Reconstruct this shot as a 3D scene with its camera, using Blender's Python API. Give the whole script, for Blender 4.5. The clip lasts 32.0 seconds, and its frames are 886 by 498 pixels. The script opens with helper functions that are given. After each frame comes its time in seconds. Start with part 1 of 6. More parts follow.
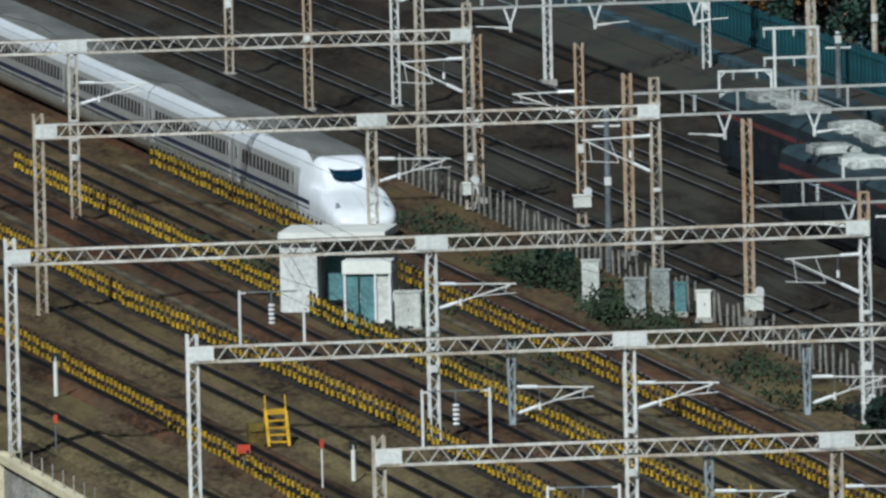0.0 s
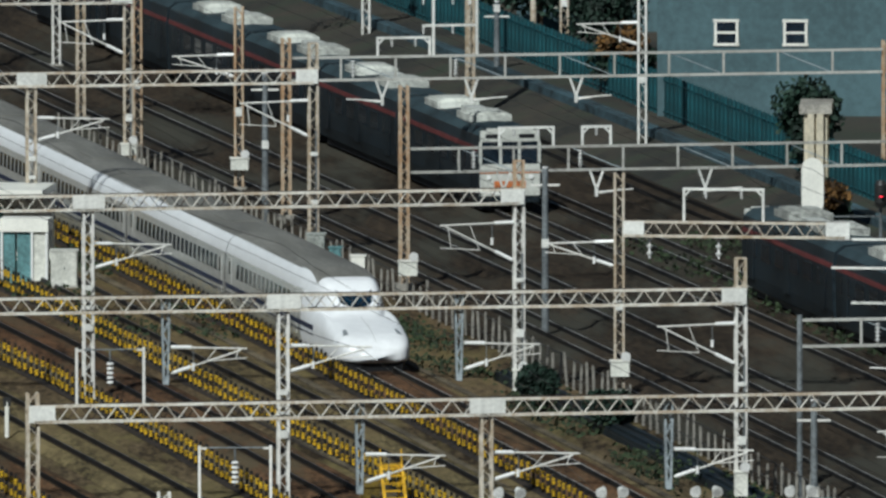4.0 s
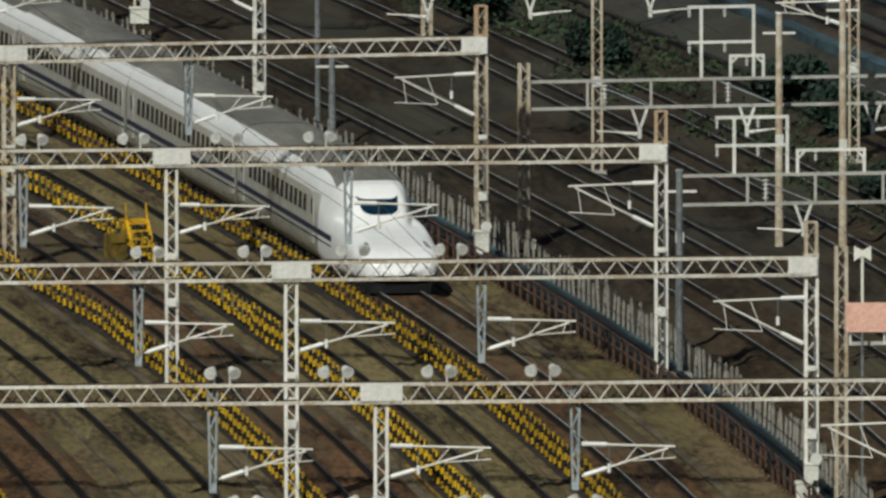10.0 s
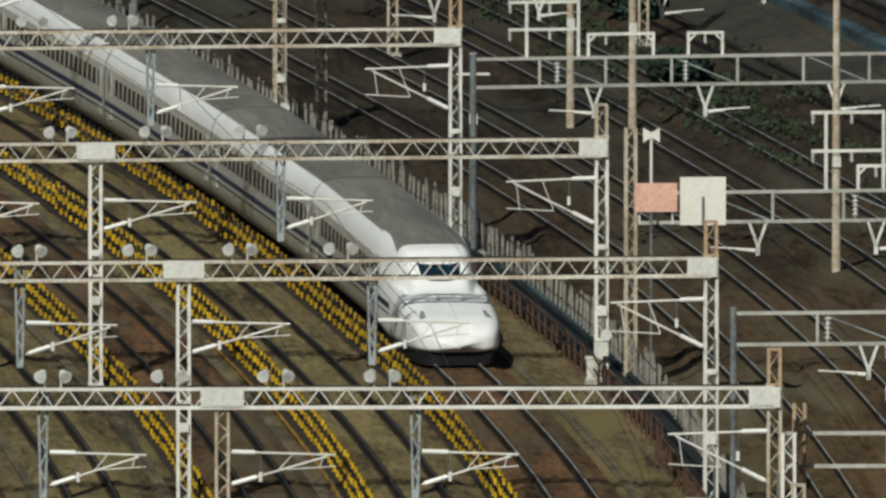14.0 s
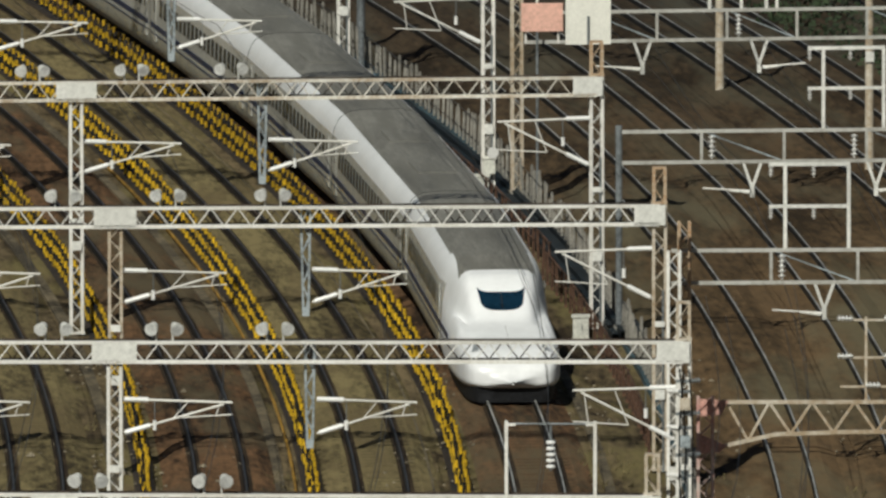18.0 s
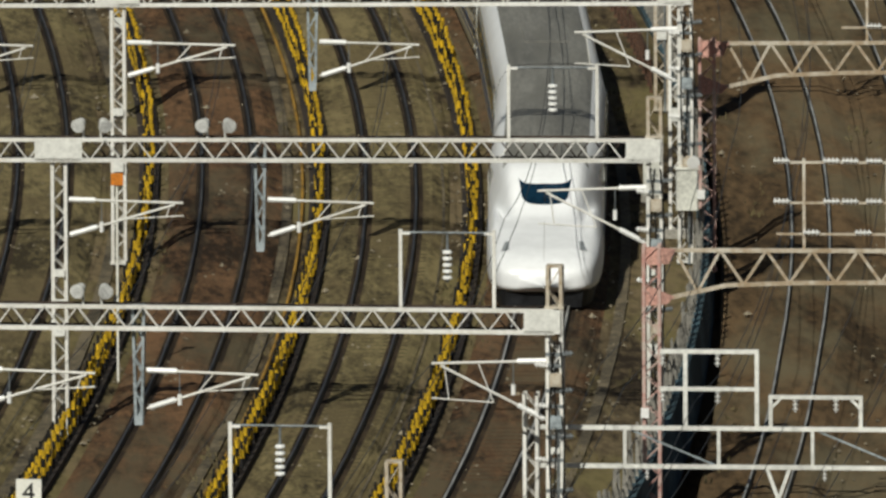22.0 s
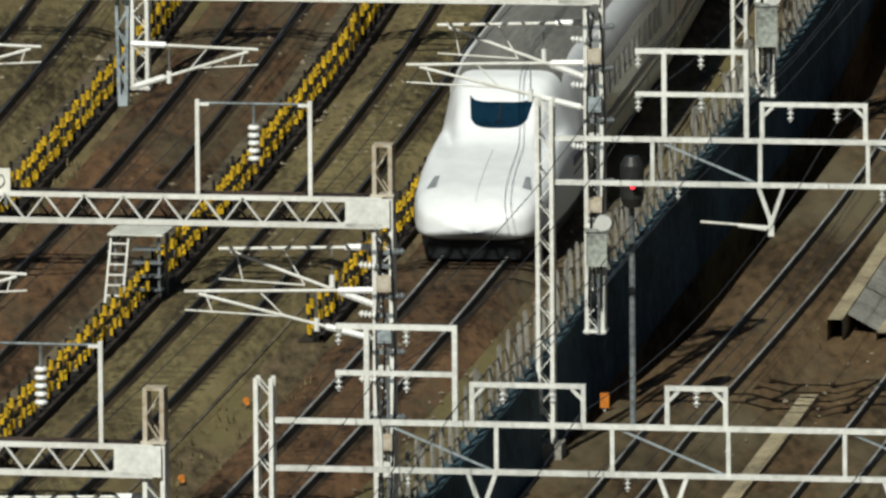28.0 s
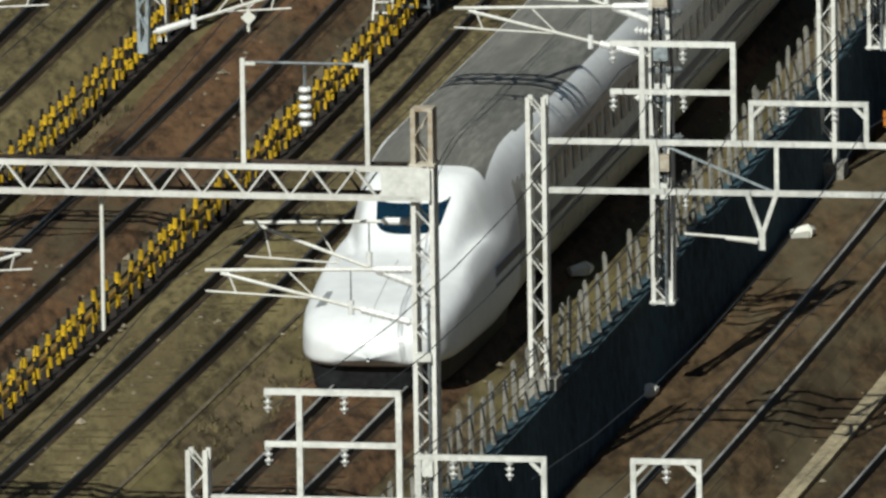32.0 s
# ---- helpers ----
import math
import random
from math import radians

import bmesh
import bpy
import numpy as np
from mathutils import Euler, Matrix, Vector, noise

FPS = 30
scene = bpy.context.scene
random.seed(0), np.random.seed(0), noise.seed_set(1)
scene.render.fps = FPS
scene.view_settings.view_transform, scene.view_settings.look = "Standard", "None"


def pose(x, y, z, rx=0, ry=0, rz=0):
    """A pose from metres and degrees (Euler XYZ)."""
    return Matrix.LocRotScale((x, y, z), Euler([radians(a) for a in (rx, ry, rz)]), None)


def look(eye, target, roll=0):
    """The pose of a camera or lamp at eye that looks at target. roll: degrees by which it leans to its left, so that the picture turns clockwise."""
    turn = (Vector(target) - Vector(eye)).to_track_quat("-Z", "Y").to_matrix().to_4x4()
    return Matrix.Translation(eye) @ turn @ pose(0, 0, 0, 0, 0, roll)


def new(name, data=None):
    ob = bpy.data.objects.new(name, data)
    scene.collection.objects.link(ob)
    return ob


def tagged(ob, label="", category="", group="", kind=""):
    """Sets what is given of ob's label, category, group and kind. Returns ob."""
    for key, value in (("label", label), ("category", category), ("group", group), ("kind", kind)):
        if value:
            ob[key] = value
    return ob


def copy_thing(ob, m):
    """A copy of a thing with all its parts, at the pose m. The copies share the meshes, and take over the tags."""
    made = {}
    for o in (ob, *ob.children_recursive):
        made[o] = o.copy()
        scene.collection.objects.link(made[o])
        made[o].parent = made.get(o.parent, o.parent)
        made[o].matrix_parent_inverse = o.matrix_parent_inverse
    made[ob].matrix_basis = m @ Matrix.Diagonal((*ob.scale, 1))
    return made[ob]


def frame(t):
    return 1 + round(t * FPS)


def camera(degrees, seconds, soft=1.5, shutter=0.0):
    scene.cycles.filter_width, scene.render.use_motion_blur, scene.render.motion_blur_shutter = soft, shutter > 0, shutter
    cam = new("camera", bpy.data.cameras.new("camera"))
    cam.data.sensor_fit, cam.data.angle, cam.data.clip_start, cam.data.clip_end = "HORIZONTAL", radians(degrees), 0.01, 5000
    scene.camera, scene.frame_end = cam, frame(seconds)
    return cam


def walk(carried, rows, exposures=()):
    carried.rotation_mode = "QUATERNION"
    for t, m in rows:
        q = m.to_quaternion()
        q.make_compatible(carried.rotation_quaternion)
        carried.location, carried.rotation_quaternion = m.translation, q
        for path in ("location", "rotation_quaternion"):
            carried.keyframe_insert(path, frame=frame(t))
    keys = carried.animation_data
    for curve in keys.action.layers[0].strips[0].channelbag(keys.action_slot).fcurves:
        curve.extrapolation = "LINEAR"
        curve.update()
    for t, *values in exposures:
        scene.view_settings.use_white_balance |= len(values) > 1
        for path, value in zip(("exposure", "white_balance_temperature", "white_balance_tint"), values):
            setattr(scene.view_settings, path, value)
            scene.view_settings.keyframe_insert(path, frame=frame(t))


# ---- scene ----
# ---------- camera ----------
def aim(x, y, z, yaw, pitch, roll):
    return pose(x, y, z, 90 + pitch, 0, -yaw) @ pose(0, 0, 0, 0, 0, roll)


cam = camera(2.35824, 32.0, soft=2.7)
walk(cam, [
    (0, aim(-0.00, -0.00, 76.60, 0.6980, -4.6256, -1.333)),
    (0.5, aim(-0.01, -0.48, 76.63, 0.8402, -4.6263, -1.067)),
    (1, aim(-0.01, -0.43, 76.63, 0.9608, -4.6146, -0.562)),
    (1.5, aim(-0.01, -0.54, 76.64, 1.0584, -4.5951, -0.214)),
    (2, aim(0.00, 0.01, 76.59, 1.1573, -4.5804, -0.010)),
    (2.5, aim(-0.01, -0.44, 76.63, 1.2738, -4.5710, 0.037)),
    (4.5, aim(-0.28, -9.16, 77.37, 1.7479, -4.8646, -0.213)),
    (5, aim(-0.39, -12.10, 77.66, 1.8642, -5.0251, -0.339)),
    (5.5, aim(-0.37, -10.80, 77.57, 1.9791, -5.1637, -0.317)),
    (6, aim(-0.41, -11.32, 77.63, 2.0802, -5.2338, -0.360)),
    (6.5, aim(-0.45, -11.91, 77.70, 2.1753, -5.2819, -0.435)),
    (7, aim(-0.46, -11.65, 77.68, 2.2568, -5.3375, -0.370)),
    (7.5, aim(-0.46, -11.40, 77.67, 2.3297, -5.4022, -0.220)),
    (8, aim(-0.51, -11.96, 77.74, 2.4269, -5.4531, -0.295)),
    (8.5, aim(-0.55, -12.25, 77.78, 2.5508, -5.4962, -0.258)),
    (9, aim(-0.62, -13.27, 77.88, 2.6744, -5.5435, -0.225)),
    (9.5, aim(-0.68, -13.85, 77.96, 2.7962, -5.6129, -0.106)),
    (10, aim(-0.79, -15.40, 78.13, 2.9192, -5.6920, -0.143)),
    (10.5, aim(-0.78, -14.67, 78.08, 3.0361, -5.7699, -0.080)),
    (11, aim(-0.84, -15.25, 78.17, 3.1357, -5.8829, -0.104)),
    (11.5, aim(-0.81, -14.42, 78.12, 3.2163, -6.0142, -0.082)),
    (12, aim(-0.83, -14.55, 78.11, 3.2795, -5.9173, -0.132)),
    (12.5, aim(-0.84, -14.42, 78.09, 3.3300, -5.9275, -0.078)),
    (13, aim(-0.93, -15.76, 78.24, 3.3596, -5.9544, -0.096)),
    (13.5, aim(-1.10, -18.57, 78.54, 3.3999, -5.9832, 0.019)),
    (14, aim(-2.11, -34.75, 80.27, 3.4799, -6.0245, -0.010)),
    (14.5, aim(-2.62, -42.13, 81.08, 3.5582, -6.0609, -0.040)),
    (15, aim(-2.75, -43.44, 81.30, 3.6182, -6.1718, -0.036)),
    (15.5, aim(-2.83, -44.12, 81.50, 3.6742, -6.3324, -0.017)),
    (17.5, aim(-3.02, -45.60, 81.76, 3.7919, -6.4448, -0.134)),
    (18, aim(-2.91, -43.85, 81.63, 3.7965, -6.5365, -0.117)),
    (18.5, aim(-2.93, -44.14, 81.81, 3.7943, -6.7273, -0.042)),
    (19, aim(-2.96, -44.59, 81.98, 3.7929, -6.8661, -0.100)),
    (19.5, aim(-2.94, -44.29, 81.98, 3.7921, -6.9204, -0.127)),
    (20, aim(-3.01, -45.39, 82.22, 3.7922, -7.0430, -0.152)),
    (20.5, aim(-2.86, -43.15, 82.09, 3.7920, -7.2393, -0.202)),
    (21, aim(-2.96, -44.73, 82.45, 3.7905, -7.4456, -0.169)),
    (21.5, aim(-2.84, -42.88, 82.29, 3.7909, -7.5459, -0.104)),
    (22, aim(-3.01, -45.53, 82.65, 3.7858, -7.5630, -0.290)),
    (22.5, aim(-2.88, -43.68, 82.48, 3.7781, -7.6534, -0.268)),
    (23, aim(-2.88, -43.72, 82.54, 3.7693, -7.7300, -0.374)),
    (23.5, aim(-2.85, -43.38, 82.52, 3.7540, -7.7574, -0.315)),
    (24, aim(-2.86, -43.81, 82.59, 3.7367, -7.7733, -0.269)),
    (24.5, aim(-2.80, -43.07, 82.53, 3.7133, -7.8293, -0.285)),
    (25, aim(-2.82, -43.86, 82.79, 3.6851, -8.0229, -0.244)),
    (25.5, aim(-2.65, -41.59, 82.64, 3.6496, -8.2545, -0.316)),
    (26, aim(-2.35, -37.42, 82.15, 3.5941, -8.4291, -0.251)),
    (26.5, aim(-2.00, -32.55, 81.54, 3.5176, -8.6236, -0.279)),
    (28.5, aim(-0.50, -9.18, 78.08, 3.1136, -9.1489, -0.431)),
    (29, aim(-0.30, -5.70, 77.52, 3.0132, -9.2123, -0.413)),
    (29.5, aim(-0.22, -4.35, 77.31, 2.9170, -9.3045, -0.381)),
    (30, aim(-0.14, -2.81, 77.06, 2.8221, -9.4270, -0.486)),
    (30.5, aim(-0.07, -1.51, 76.85, 2.7296, -9.5516, -0.494)),
    (31, aim(-0.04, -0.93, 76.75, 2.6440, -9.6294, -0.584)),
    (31.5, aim(-0.01, -0.12, 76.62, 2.5497, -9.7040, -0.630)),
    (32, aim(-0.01, -0.32, 76.65, 2.4558, -9.8165, -0.811))],
     [(0, -0.06, 5400, 4), (5, -0.14, 5850, 4), (9, -0.28, 6250, 4), (14, -0.2, 6300, 4), (21, -0.15, 6400, 6), (26, -0.05, 6250, 3), (30, 0.02, 6200, 3), (32, 0.03, 6100, 3)])

# ---------- light ----------
SUN = Vector((-0.27, -0.7, 0.66)).normalized()
world = bpy.data.worlds.new("sky")
scene.world = world
world.use_nodes = True
wn = world.node_tree
sky = wn.nodes.new("ShaderNodeTexSky")
sky.sky_type = "NISHITA"
sky.sun_disc = False
sky.sun_elevation = math.asin(SUN.z)
sky.sun_rotation = math.atan2(SUN.x, SUN.y)
wn.links.new(sky.outputs[0], wn.nodes["Background"].inputs[0])
wn.nodes["Background"].inputs[1].default_value = 0.023
sun = new("sun", bpy.data.lights.new("sun", "SUN"))
sun.data.energy, sun.data.angle, sun.data.color = 4.4, radians(0.5), (1.0, 0.95, 0.85)
sun.matrix_world = look((0, 0, 200), Vector((0, 0, 200)) - SUN)


# ---------- materials ----------
def mat(name, base, rough=0.7, metal=0.0, var=0.25, scale=3.0, bump=0.0, other=None, island=0.0, spec=0.4, patch=None, along=1.0, fade=None):
    """Base colour broken up at two scales, towards `other` where given."""
    m = bpy.data.materials.new(name)
    m.use_nodes = True
    t = m.node_tree
    bs = t.nodes["Principled BSDF"]
    bs.inputs["Metallic"].default_value = metal
    bs.inputs["Specular IOR Level"].default_value = spec
    co = t.nodes.new("ShaderNodeTexCoord")
    place = t.nodes.new("ShaderNodeMapping")
    place.inputs["Scale"].default_value = (1, along, 1)
    t.links.new(co.outputs["Object"], place.inputs["Vector"])
    big, fine = t.nodes.new("ShaderNodeTexNoise"), t.nodes.new("ShaderNodeTexNoise")
    for nz, sc, det in ((big, scale * 0.25, 3), (fine, scale * 4, 6)):
        nz.inputs["Scale"].default_value = sc
        nz.inputs["Detail"].default_value = det
        nz.inputs["Roughness"].default_value = 0.65
        t.links.new(place.outputs[0], nz.inputs["Vector"])
    add = t.nodes.new("ShaderNodeMath")
    add.operation = "ADD"
    t.links.new(big.outputs["Fac"], add.inputs[0])
    t.links.new(fine.outputs["Fac"], add.inputs[1])
    ramp = t.nodes.new("ShaderNodeMapRange")
    ramp.inputs["From Min"].default_value, ramp.inputs["From Max"].default_value = 0.82, 1.18
    t.links.new(add.outputs[0], ramp.inputs["Value"])
    mix = t.nodes.new("ShaderNodeMix")
    mix.data_type = "RGBA"
    o = other or [c * (1 - 2 * var) for c in base]
    hi = base if other else [min(1, c * (1 + var)) for c in base]
    mix.inputs["A"].default_value = (*o, 1)
    mix.inputs["B"].default_value = (*hi, 1)
    t.links.new(ramp.outputs[0], mix.inputs["Factor"])
    colour = mix.outputs["Result"]
    if patch:
        # a third colour in broad blotches with ragged edges
        pn, pr, pm = t.nodes.new("ShaderNodeTexNoise"), t.nodes.new("ShaderNodeMapRange"), t.nodes.new("ShaderNodeMix")
        pm.data_type = "RGBA"
        pn.inputs["Scale"].default_value, pn.inputs["Detail"].default_value, pn.inputs["Roughness"].default_value = patch[1], 5, 0.7
        pr.inputs["From Min"].default_value, pr.inputs["From Max"].default_value = 0.48, 0.62
        pr.inputs["To Max"].default_value = 0.85
        t.links.new(place.outputs[0], pn.inputs["Vector"])
        t.links.new(pn.outputs["Fac"], pr.inputs["Value"])
        t.links.new(pr.outputs[0], pm.inputs["Factor"])
        t.links.new(colour, pm.inputs["A"])
        pm.inputs["B"].default_value = (*patch[0], 1)
        colour = pm.outputs["Result"]
    if fade:
        # soot and rust that change along the yard, with a ragged edge
        sep, fr, fm, push = t.nodes.new("ShaderNodeSeparateXYZ"), t.nodes.new("ShaderNodeMapRange"), t.nodes.new("ShaderNodeMix"), t.nodes.new("ShaderNodeMath")
        t.links.new(co.outputs["Object"], sep.inputs[0])
        push.operation, push.inputs[1].default_value = "MULTIPLY_ADD", 60
        t.links.new(big.outputs["Fac"], push.inputs[0])
        t.links.new(sep.outputs["Y"], push.inputs[2])
        fr.inputs["From Min"].default_value, fr.inputs["From Max"].default_value = fade[1] + 30, fade[2] + 30
        t.links.new(push.outputs[0], fr.inputs["Value"])
        fm.data_type, fm.blend_type = "RGBA", "MULTIPLY"
        fm.inputs["B"].default_value = (*fade[0], 1)
        t.links.new(fr.outputs[0], fm.inputs["Factor"])
        t.links.new(colour, fm.inputs["A"])
        colour = fm.outputs["Result"]
    if island:
        info = t.nodes.new("ShaderNodeObjectInfo")
        hsv = t.nodes.new("ShaderNodeHueSaturation")
        mr = t.nodes.new("ShaderNodeMapRange")
        mr.inputs["To Min"].default_value, mr.inputs["To Max"].default_value = 1 - island, 1 + island
        t.links.new(info.outputs["Random"], mr.inputs["Value"])
        t.links.new(mr.outputs[0], hsv.inputs["Value"])
        t.links.new(colour, hsv.inputs["Color"])
        colour = hsv.outputs["Color"]
    t.links.new(colour, bs.inputs["Base Color"])
    rr = t.nodes.new("ShaderNodeMapRange")
    rr.inputs["To Min"].default_value, rr.inputs["To Max"].default_value = max(0.03, rough - 0.12), min(1, rough + 0.12)
    t.links.new(fine.outputs["Fac"], rr.inputs["Value"])
    t.links.new(rr.outputs[0], bs.inputs["Roughness"])
    if bump:
        b = t.nodes.new("ShaderNodeBump")
        b.inputs["Strength"].default_value, b.inputs["Distance"].default_value = 0.6, bump
        t.links.new(fine.outputs["Fac"], b.inputs["Height"])
        t.links.new(b.outputs[0], bs.inputs["Normal"])
    return m


GROUND = mat("old_ballast", (0.17, 0.13, 0.073), 0.95, 0, 0.4, 0.9, 0.08, other=(0.026, 0.019, 0.012), spec=0.1, patch=((0.165, 0.138, 0.06), 0.3), along=0.2, fade=((0.72, 0.62, 0.62), 810, 950))
YARD = mat("dark_yard_ballast", (0.066, 0.049, 0.036), 0.95, 0, 0.4, 0.6, 0.07, other=(0.013, 0.011, 0.009), spec=0.1, patch=((0.04, 0.041, 0.037), 0.2), along=0.2)
BALLAST = mat("rusty_ballast", (0.158, 0.09, 0.047), 0.95, 0, 0.4, 1.2, 0.07, other=(0.024, 0.016, 0.01), spec=0.1, patch=((0.1, 0.082, 0.05), 0.25), along=0.2, fade=((0.72, 0.62, 0.62), 810, 950))
OLIVE = mat("olive_ballast", (0.215, 0.175, 0.085), 0.95, 0, 0.4, 1.2, 0.07, other=(0.04, 0.032, 0.018), spec=0.1, patch=((0.14, 0.108, 0.056), 0.35), along=0.2, fade=((0.72, 0.62, 0.62), 810, 950))
LOWEARTH = mat("brown_low_ballast", (0.138, 0.09, 0.047), 0.95, 0, 0.4, 0.9, 0.07, other=(0.036, 0.025, 0.014), spec=0.1, patch=((0.135, 0.115, 0.07), 0.16), along=0.2, fade=((0.38, 0.44, 0.58), 650, 760))
RAIL = mat("rail_steel", (0.014, 0.012, 0.011), 0.6, 0.5, 0.3, 2)
RAILTOP = mat("worn_rail_head", (0.12, 0.12, 0.125), 0.45, 0.8, 0.2, 2)
GALV = mat("galvanised_steel", (0.76, 0.755, 0.72), 0.6, 0.0, 0.2, 2, 0, other=(0.6, 0.58, 0.53), island=0.1)
GALVOLD = mat("rust_streaked_galvanised_steel", (0.7, 0.69, 0.63), 0.65, 0.0, 0.2, 1.6, 0, other=(0.4, 0.32, 0.23), island=0.12)
PLATE = mat("painted_plate", (0.7, 0.7, 0.66), 0.55, 0.0, 0.12, 1.5, island=0.06)
RUST = mat("rusty_steel", (0.36, 0.2, 0.09), 0.85, 0.0, 0.4, 2.5, other=(0.5, 0.44, 0.34))
GALVRUST = mat("weathered_steel", (0.58, 0.54, 0.46), 0.7, 0.0, 0.3, 1.2, other=(0.33, 0.25, 0.16))
BRACKET = mat("blue_grey_bracket", (0.3, 0.34, 0.36), 0.6, 0.1, 0.25, 2)
DARKSTEEL = mat("grey_steel", (0.2, 0.22, 0.23), 0.6, 0.3, 0.25, 2)
YELLOW = mat("yellow_sleeve", (0.66, 0.41, 0.012), 0.6, 0, 0.25, 6, island=0.25)
BLACK = mat("black_rubber", (0.009, 0.008, 0.007), 0.8, 0, 0.3, 4)
CONCRETE = mat("weathered_concrete", (0.3, 0.285, 0.25), 0.9, 0, 0.25, 2, 0.01, island=0.15)
# Dark teal puts the retaining wall's blue shade into its base colour.
WALLDARK = mat("shade_teal_concrete", (0.04, 0.075, 0.092), 0.9, 0, 0.4, 0.7, 0.02)
CERAMIC = mat("white_porcelain", (0.8, 0.8, 0.78), 0.3, 0, 0.05, 4)
WIRE = mat("dark_wire", (0.06, 0.06, 0.06), 0.5, 0.6, 0.2, 3)
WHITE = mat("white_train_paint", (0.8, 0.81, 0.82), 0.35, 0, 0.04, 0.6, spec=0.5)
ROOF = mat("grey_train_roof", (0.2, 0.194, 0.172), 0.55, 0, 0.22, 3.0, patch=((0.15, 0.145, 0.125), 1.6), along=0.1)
# White paint greyed in these two: side shade and mirrored ballast sit in the colour.
LOWSIDE = mat("shaded_lower_side", (0.4, 0.4, 0.355), 0.3, 0, 0.12, 0.6, spec=0.6)
SIDE = mat("shaded_white_side", (0.54, 0.545, 0.52), 0.16, 0, 0.06, 0.6, spec=0.9)
SCREEN = mat("blue_black_windscreen", (0.005, 0.02, 0.038), 0.12, 0, 0.2, 1, spec=0.5)
# Near-black brown paints the shade inside the box trusses into their rear bars.
REARSTEEL = mat("shaded_rear_steel", (0.05, 0.033, 0.024), 0.85, 0, 0.4, 2)
GLASS = mat("dark_train_glass", (0.012, 0.02, 0.03), 0.08, 0, 0.2, 2, spec=0.6)
BLUE = mat("blue_stripe", (0.018, 0.03, 0.075), 0.4, 0, 0.1, 2)
SKIRT = mat("dark_underframe", (0.016, 0.017, 0.02), 0.6, 0.2, 0.3, 2)


# ---------- mesh helpers ----------
class Geo:
    def __init__(self):
        self.v, self.f = [], []

    def add(self, vs, fs):
        n = len(self.v)
        self.v += [tuple(p) for p in vs]
        self.f += [tuple(i + n for i in q) for q in fs]
        return self

    def bar(self, p, q, w, h=None, up=(0, 0, 1)):
        """A square bar from p to q."""
        p, q = Vector(p), Vector(q)
        d = (q - p).normalized()
        u = Vector(up)
        if abs(d.dot(u)) > 0.98:
            u = Vector((0, 1, 0))
        a = d.cross(u).normalized() * (w / 2)
        b = a.cross(d).normalized() * ((h or w) / 2)
        vs = [e + s * a + r * b for e in (p, q) for s, r in ((-1, -1), (1, -1), (1, 1), (-1, 1))]
        return self.add(vs, [(3, 2, 1, 0), (4, 5, 6, 7), (0, 1, 5, 4), (1, 2, 6, 5), (2, 3, 7, 6), (3, 0, 4, 7)])

    def box(self, x, y, z, sx, sy, sz):
        return self.bar((x - sx / 2, y, z), (x + sx / 2, y, z), sy, sz)

    def tube(self, p, q, r, n=8, r2=None):
        p, q = Vector(p), Vector(q)
        d = (q - p).normalized()
        a = d.orthogonal().normalized()
        b = d.cross(a)
        r2 = r if r2 is None else r2
        ring = [(math.cos(k * math.tau / n), math.sin(k * math.tau / n)) for k in range(n)]
        vs = [e + rr * (c * a + s * b) for e, rr in ((p, r), (q, r2)) for c, s in ring]
        fs = [(k, (k + 1) % n, n + (k + 1) % n, n + k) for k in range(n)]
        return self.add(vs, fs + [tuple(range(n - 1, -1, -1)), tuple(range(n, 2 * n))])

    def line(self, pts, r, n=4):
        """One bent tube through the points."""
        pts = [Vector(p) for p in pts]
        base = len(self.v)
        for k, p in enumerate(pts):
            d = (pts[min(k + 1, len(pts) - 1)] - pts[max(k - 1, 0)]).normalized()
            a = d.cross(Vector((0, 0, 1)) if abs(d.z) < 0.9 else Vector((1, 0, 0))).normalized()
            c = a.cross(d)
            self.v += [tuple(p + r * (math.cos(m * math.tau / n) * a + math.sin(m * math.tau / n) * c)) for m in range(n)]
        for k in range(len(pts) - 1):
            for m in range(n):
                self.f.append((base + k * n + m, base + k * n + (m + 1) % n, base + (k + 1) * n + (m + 1) % n, base + (k + 1) * n + m))
        return self

    def ribbed(self, p, q, r, k=4):
        """A string of insulator discs from p to q."""
        p, q = Vector(p), Vector(q)
        for i in range(k):
            a, b = p.lerp(q, (i + 0.2) / k), p.lerp(q, (i + 0.55) / k)
            self.tube(a, b, r, 8, r * 0.7)
        return self.tube(p, q, r * 0.35, 6)

    def mesh(self, name, mats, pick=None, smooth=False):
        me = bpy.data.meshes.new(name)
        me.from_pydata(self.v, [], self.f)
        for m in mats if isinstance(mats, (list, tuple)) else [mats]:
            me.materials.append(m)
        if pick:
            for p in me.polygons:
                p.material_index = pick(p)
        if smooth:
            me.shade_smooth()
        me.update()
        return me


def part(name, geo, material, parent=None, label="", m=None, **kw):
    me = geo if isinstance(geo, bpy.types.Mesh) else geo.mesh(name, material, **kw)
    ob = new(name, me)
    if parent:
        ob.parent = parent
    if m is not None:
        ob.matrix_basis = m
    return tagged(ob, label)


def thing(name, m, label, category, group="", kind=""):
    ob = new(name)
    ob.empty_display_size = 0.3
    ob.matrix_basis = m
    return tagged(ob, label, category, group, kind)


# ---------- the line of the tracks ----------
KY = [360 + 40 * i for i in range(19)]
KX = [1.96, 11.13, 20.07, 28.19, 34.93, 39.86, 42.75, 43.54, 42.39, 39.59, 35.5, 30.52, 24.97, 19.1, 13.03, 6.86, 0.6, -5.68, -11.97]


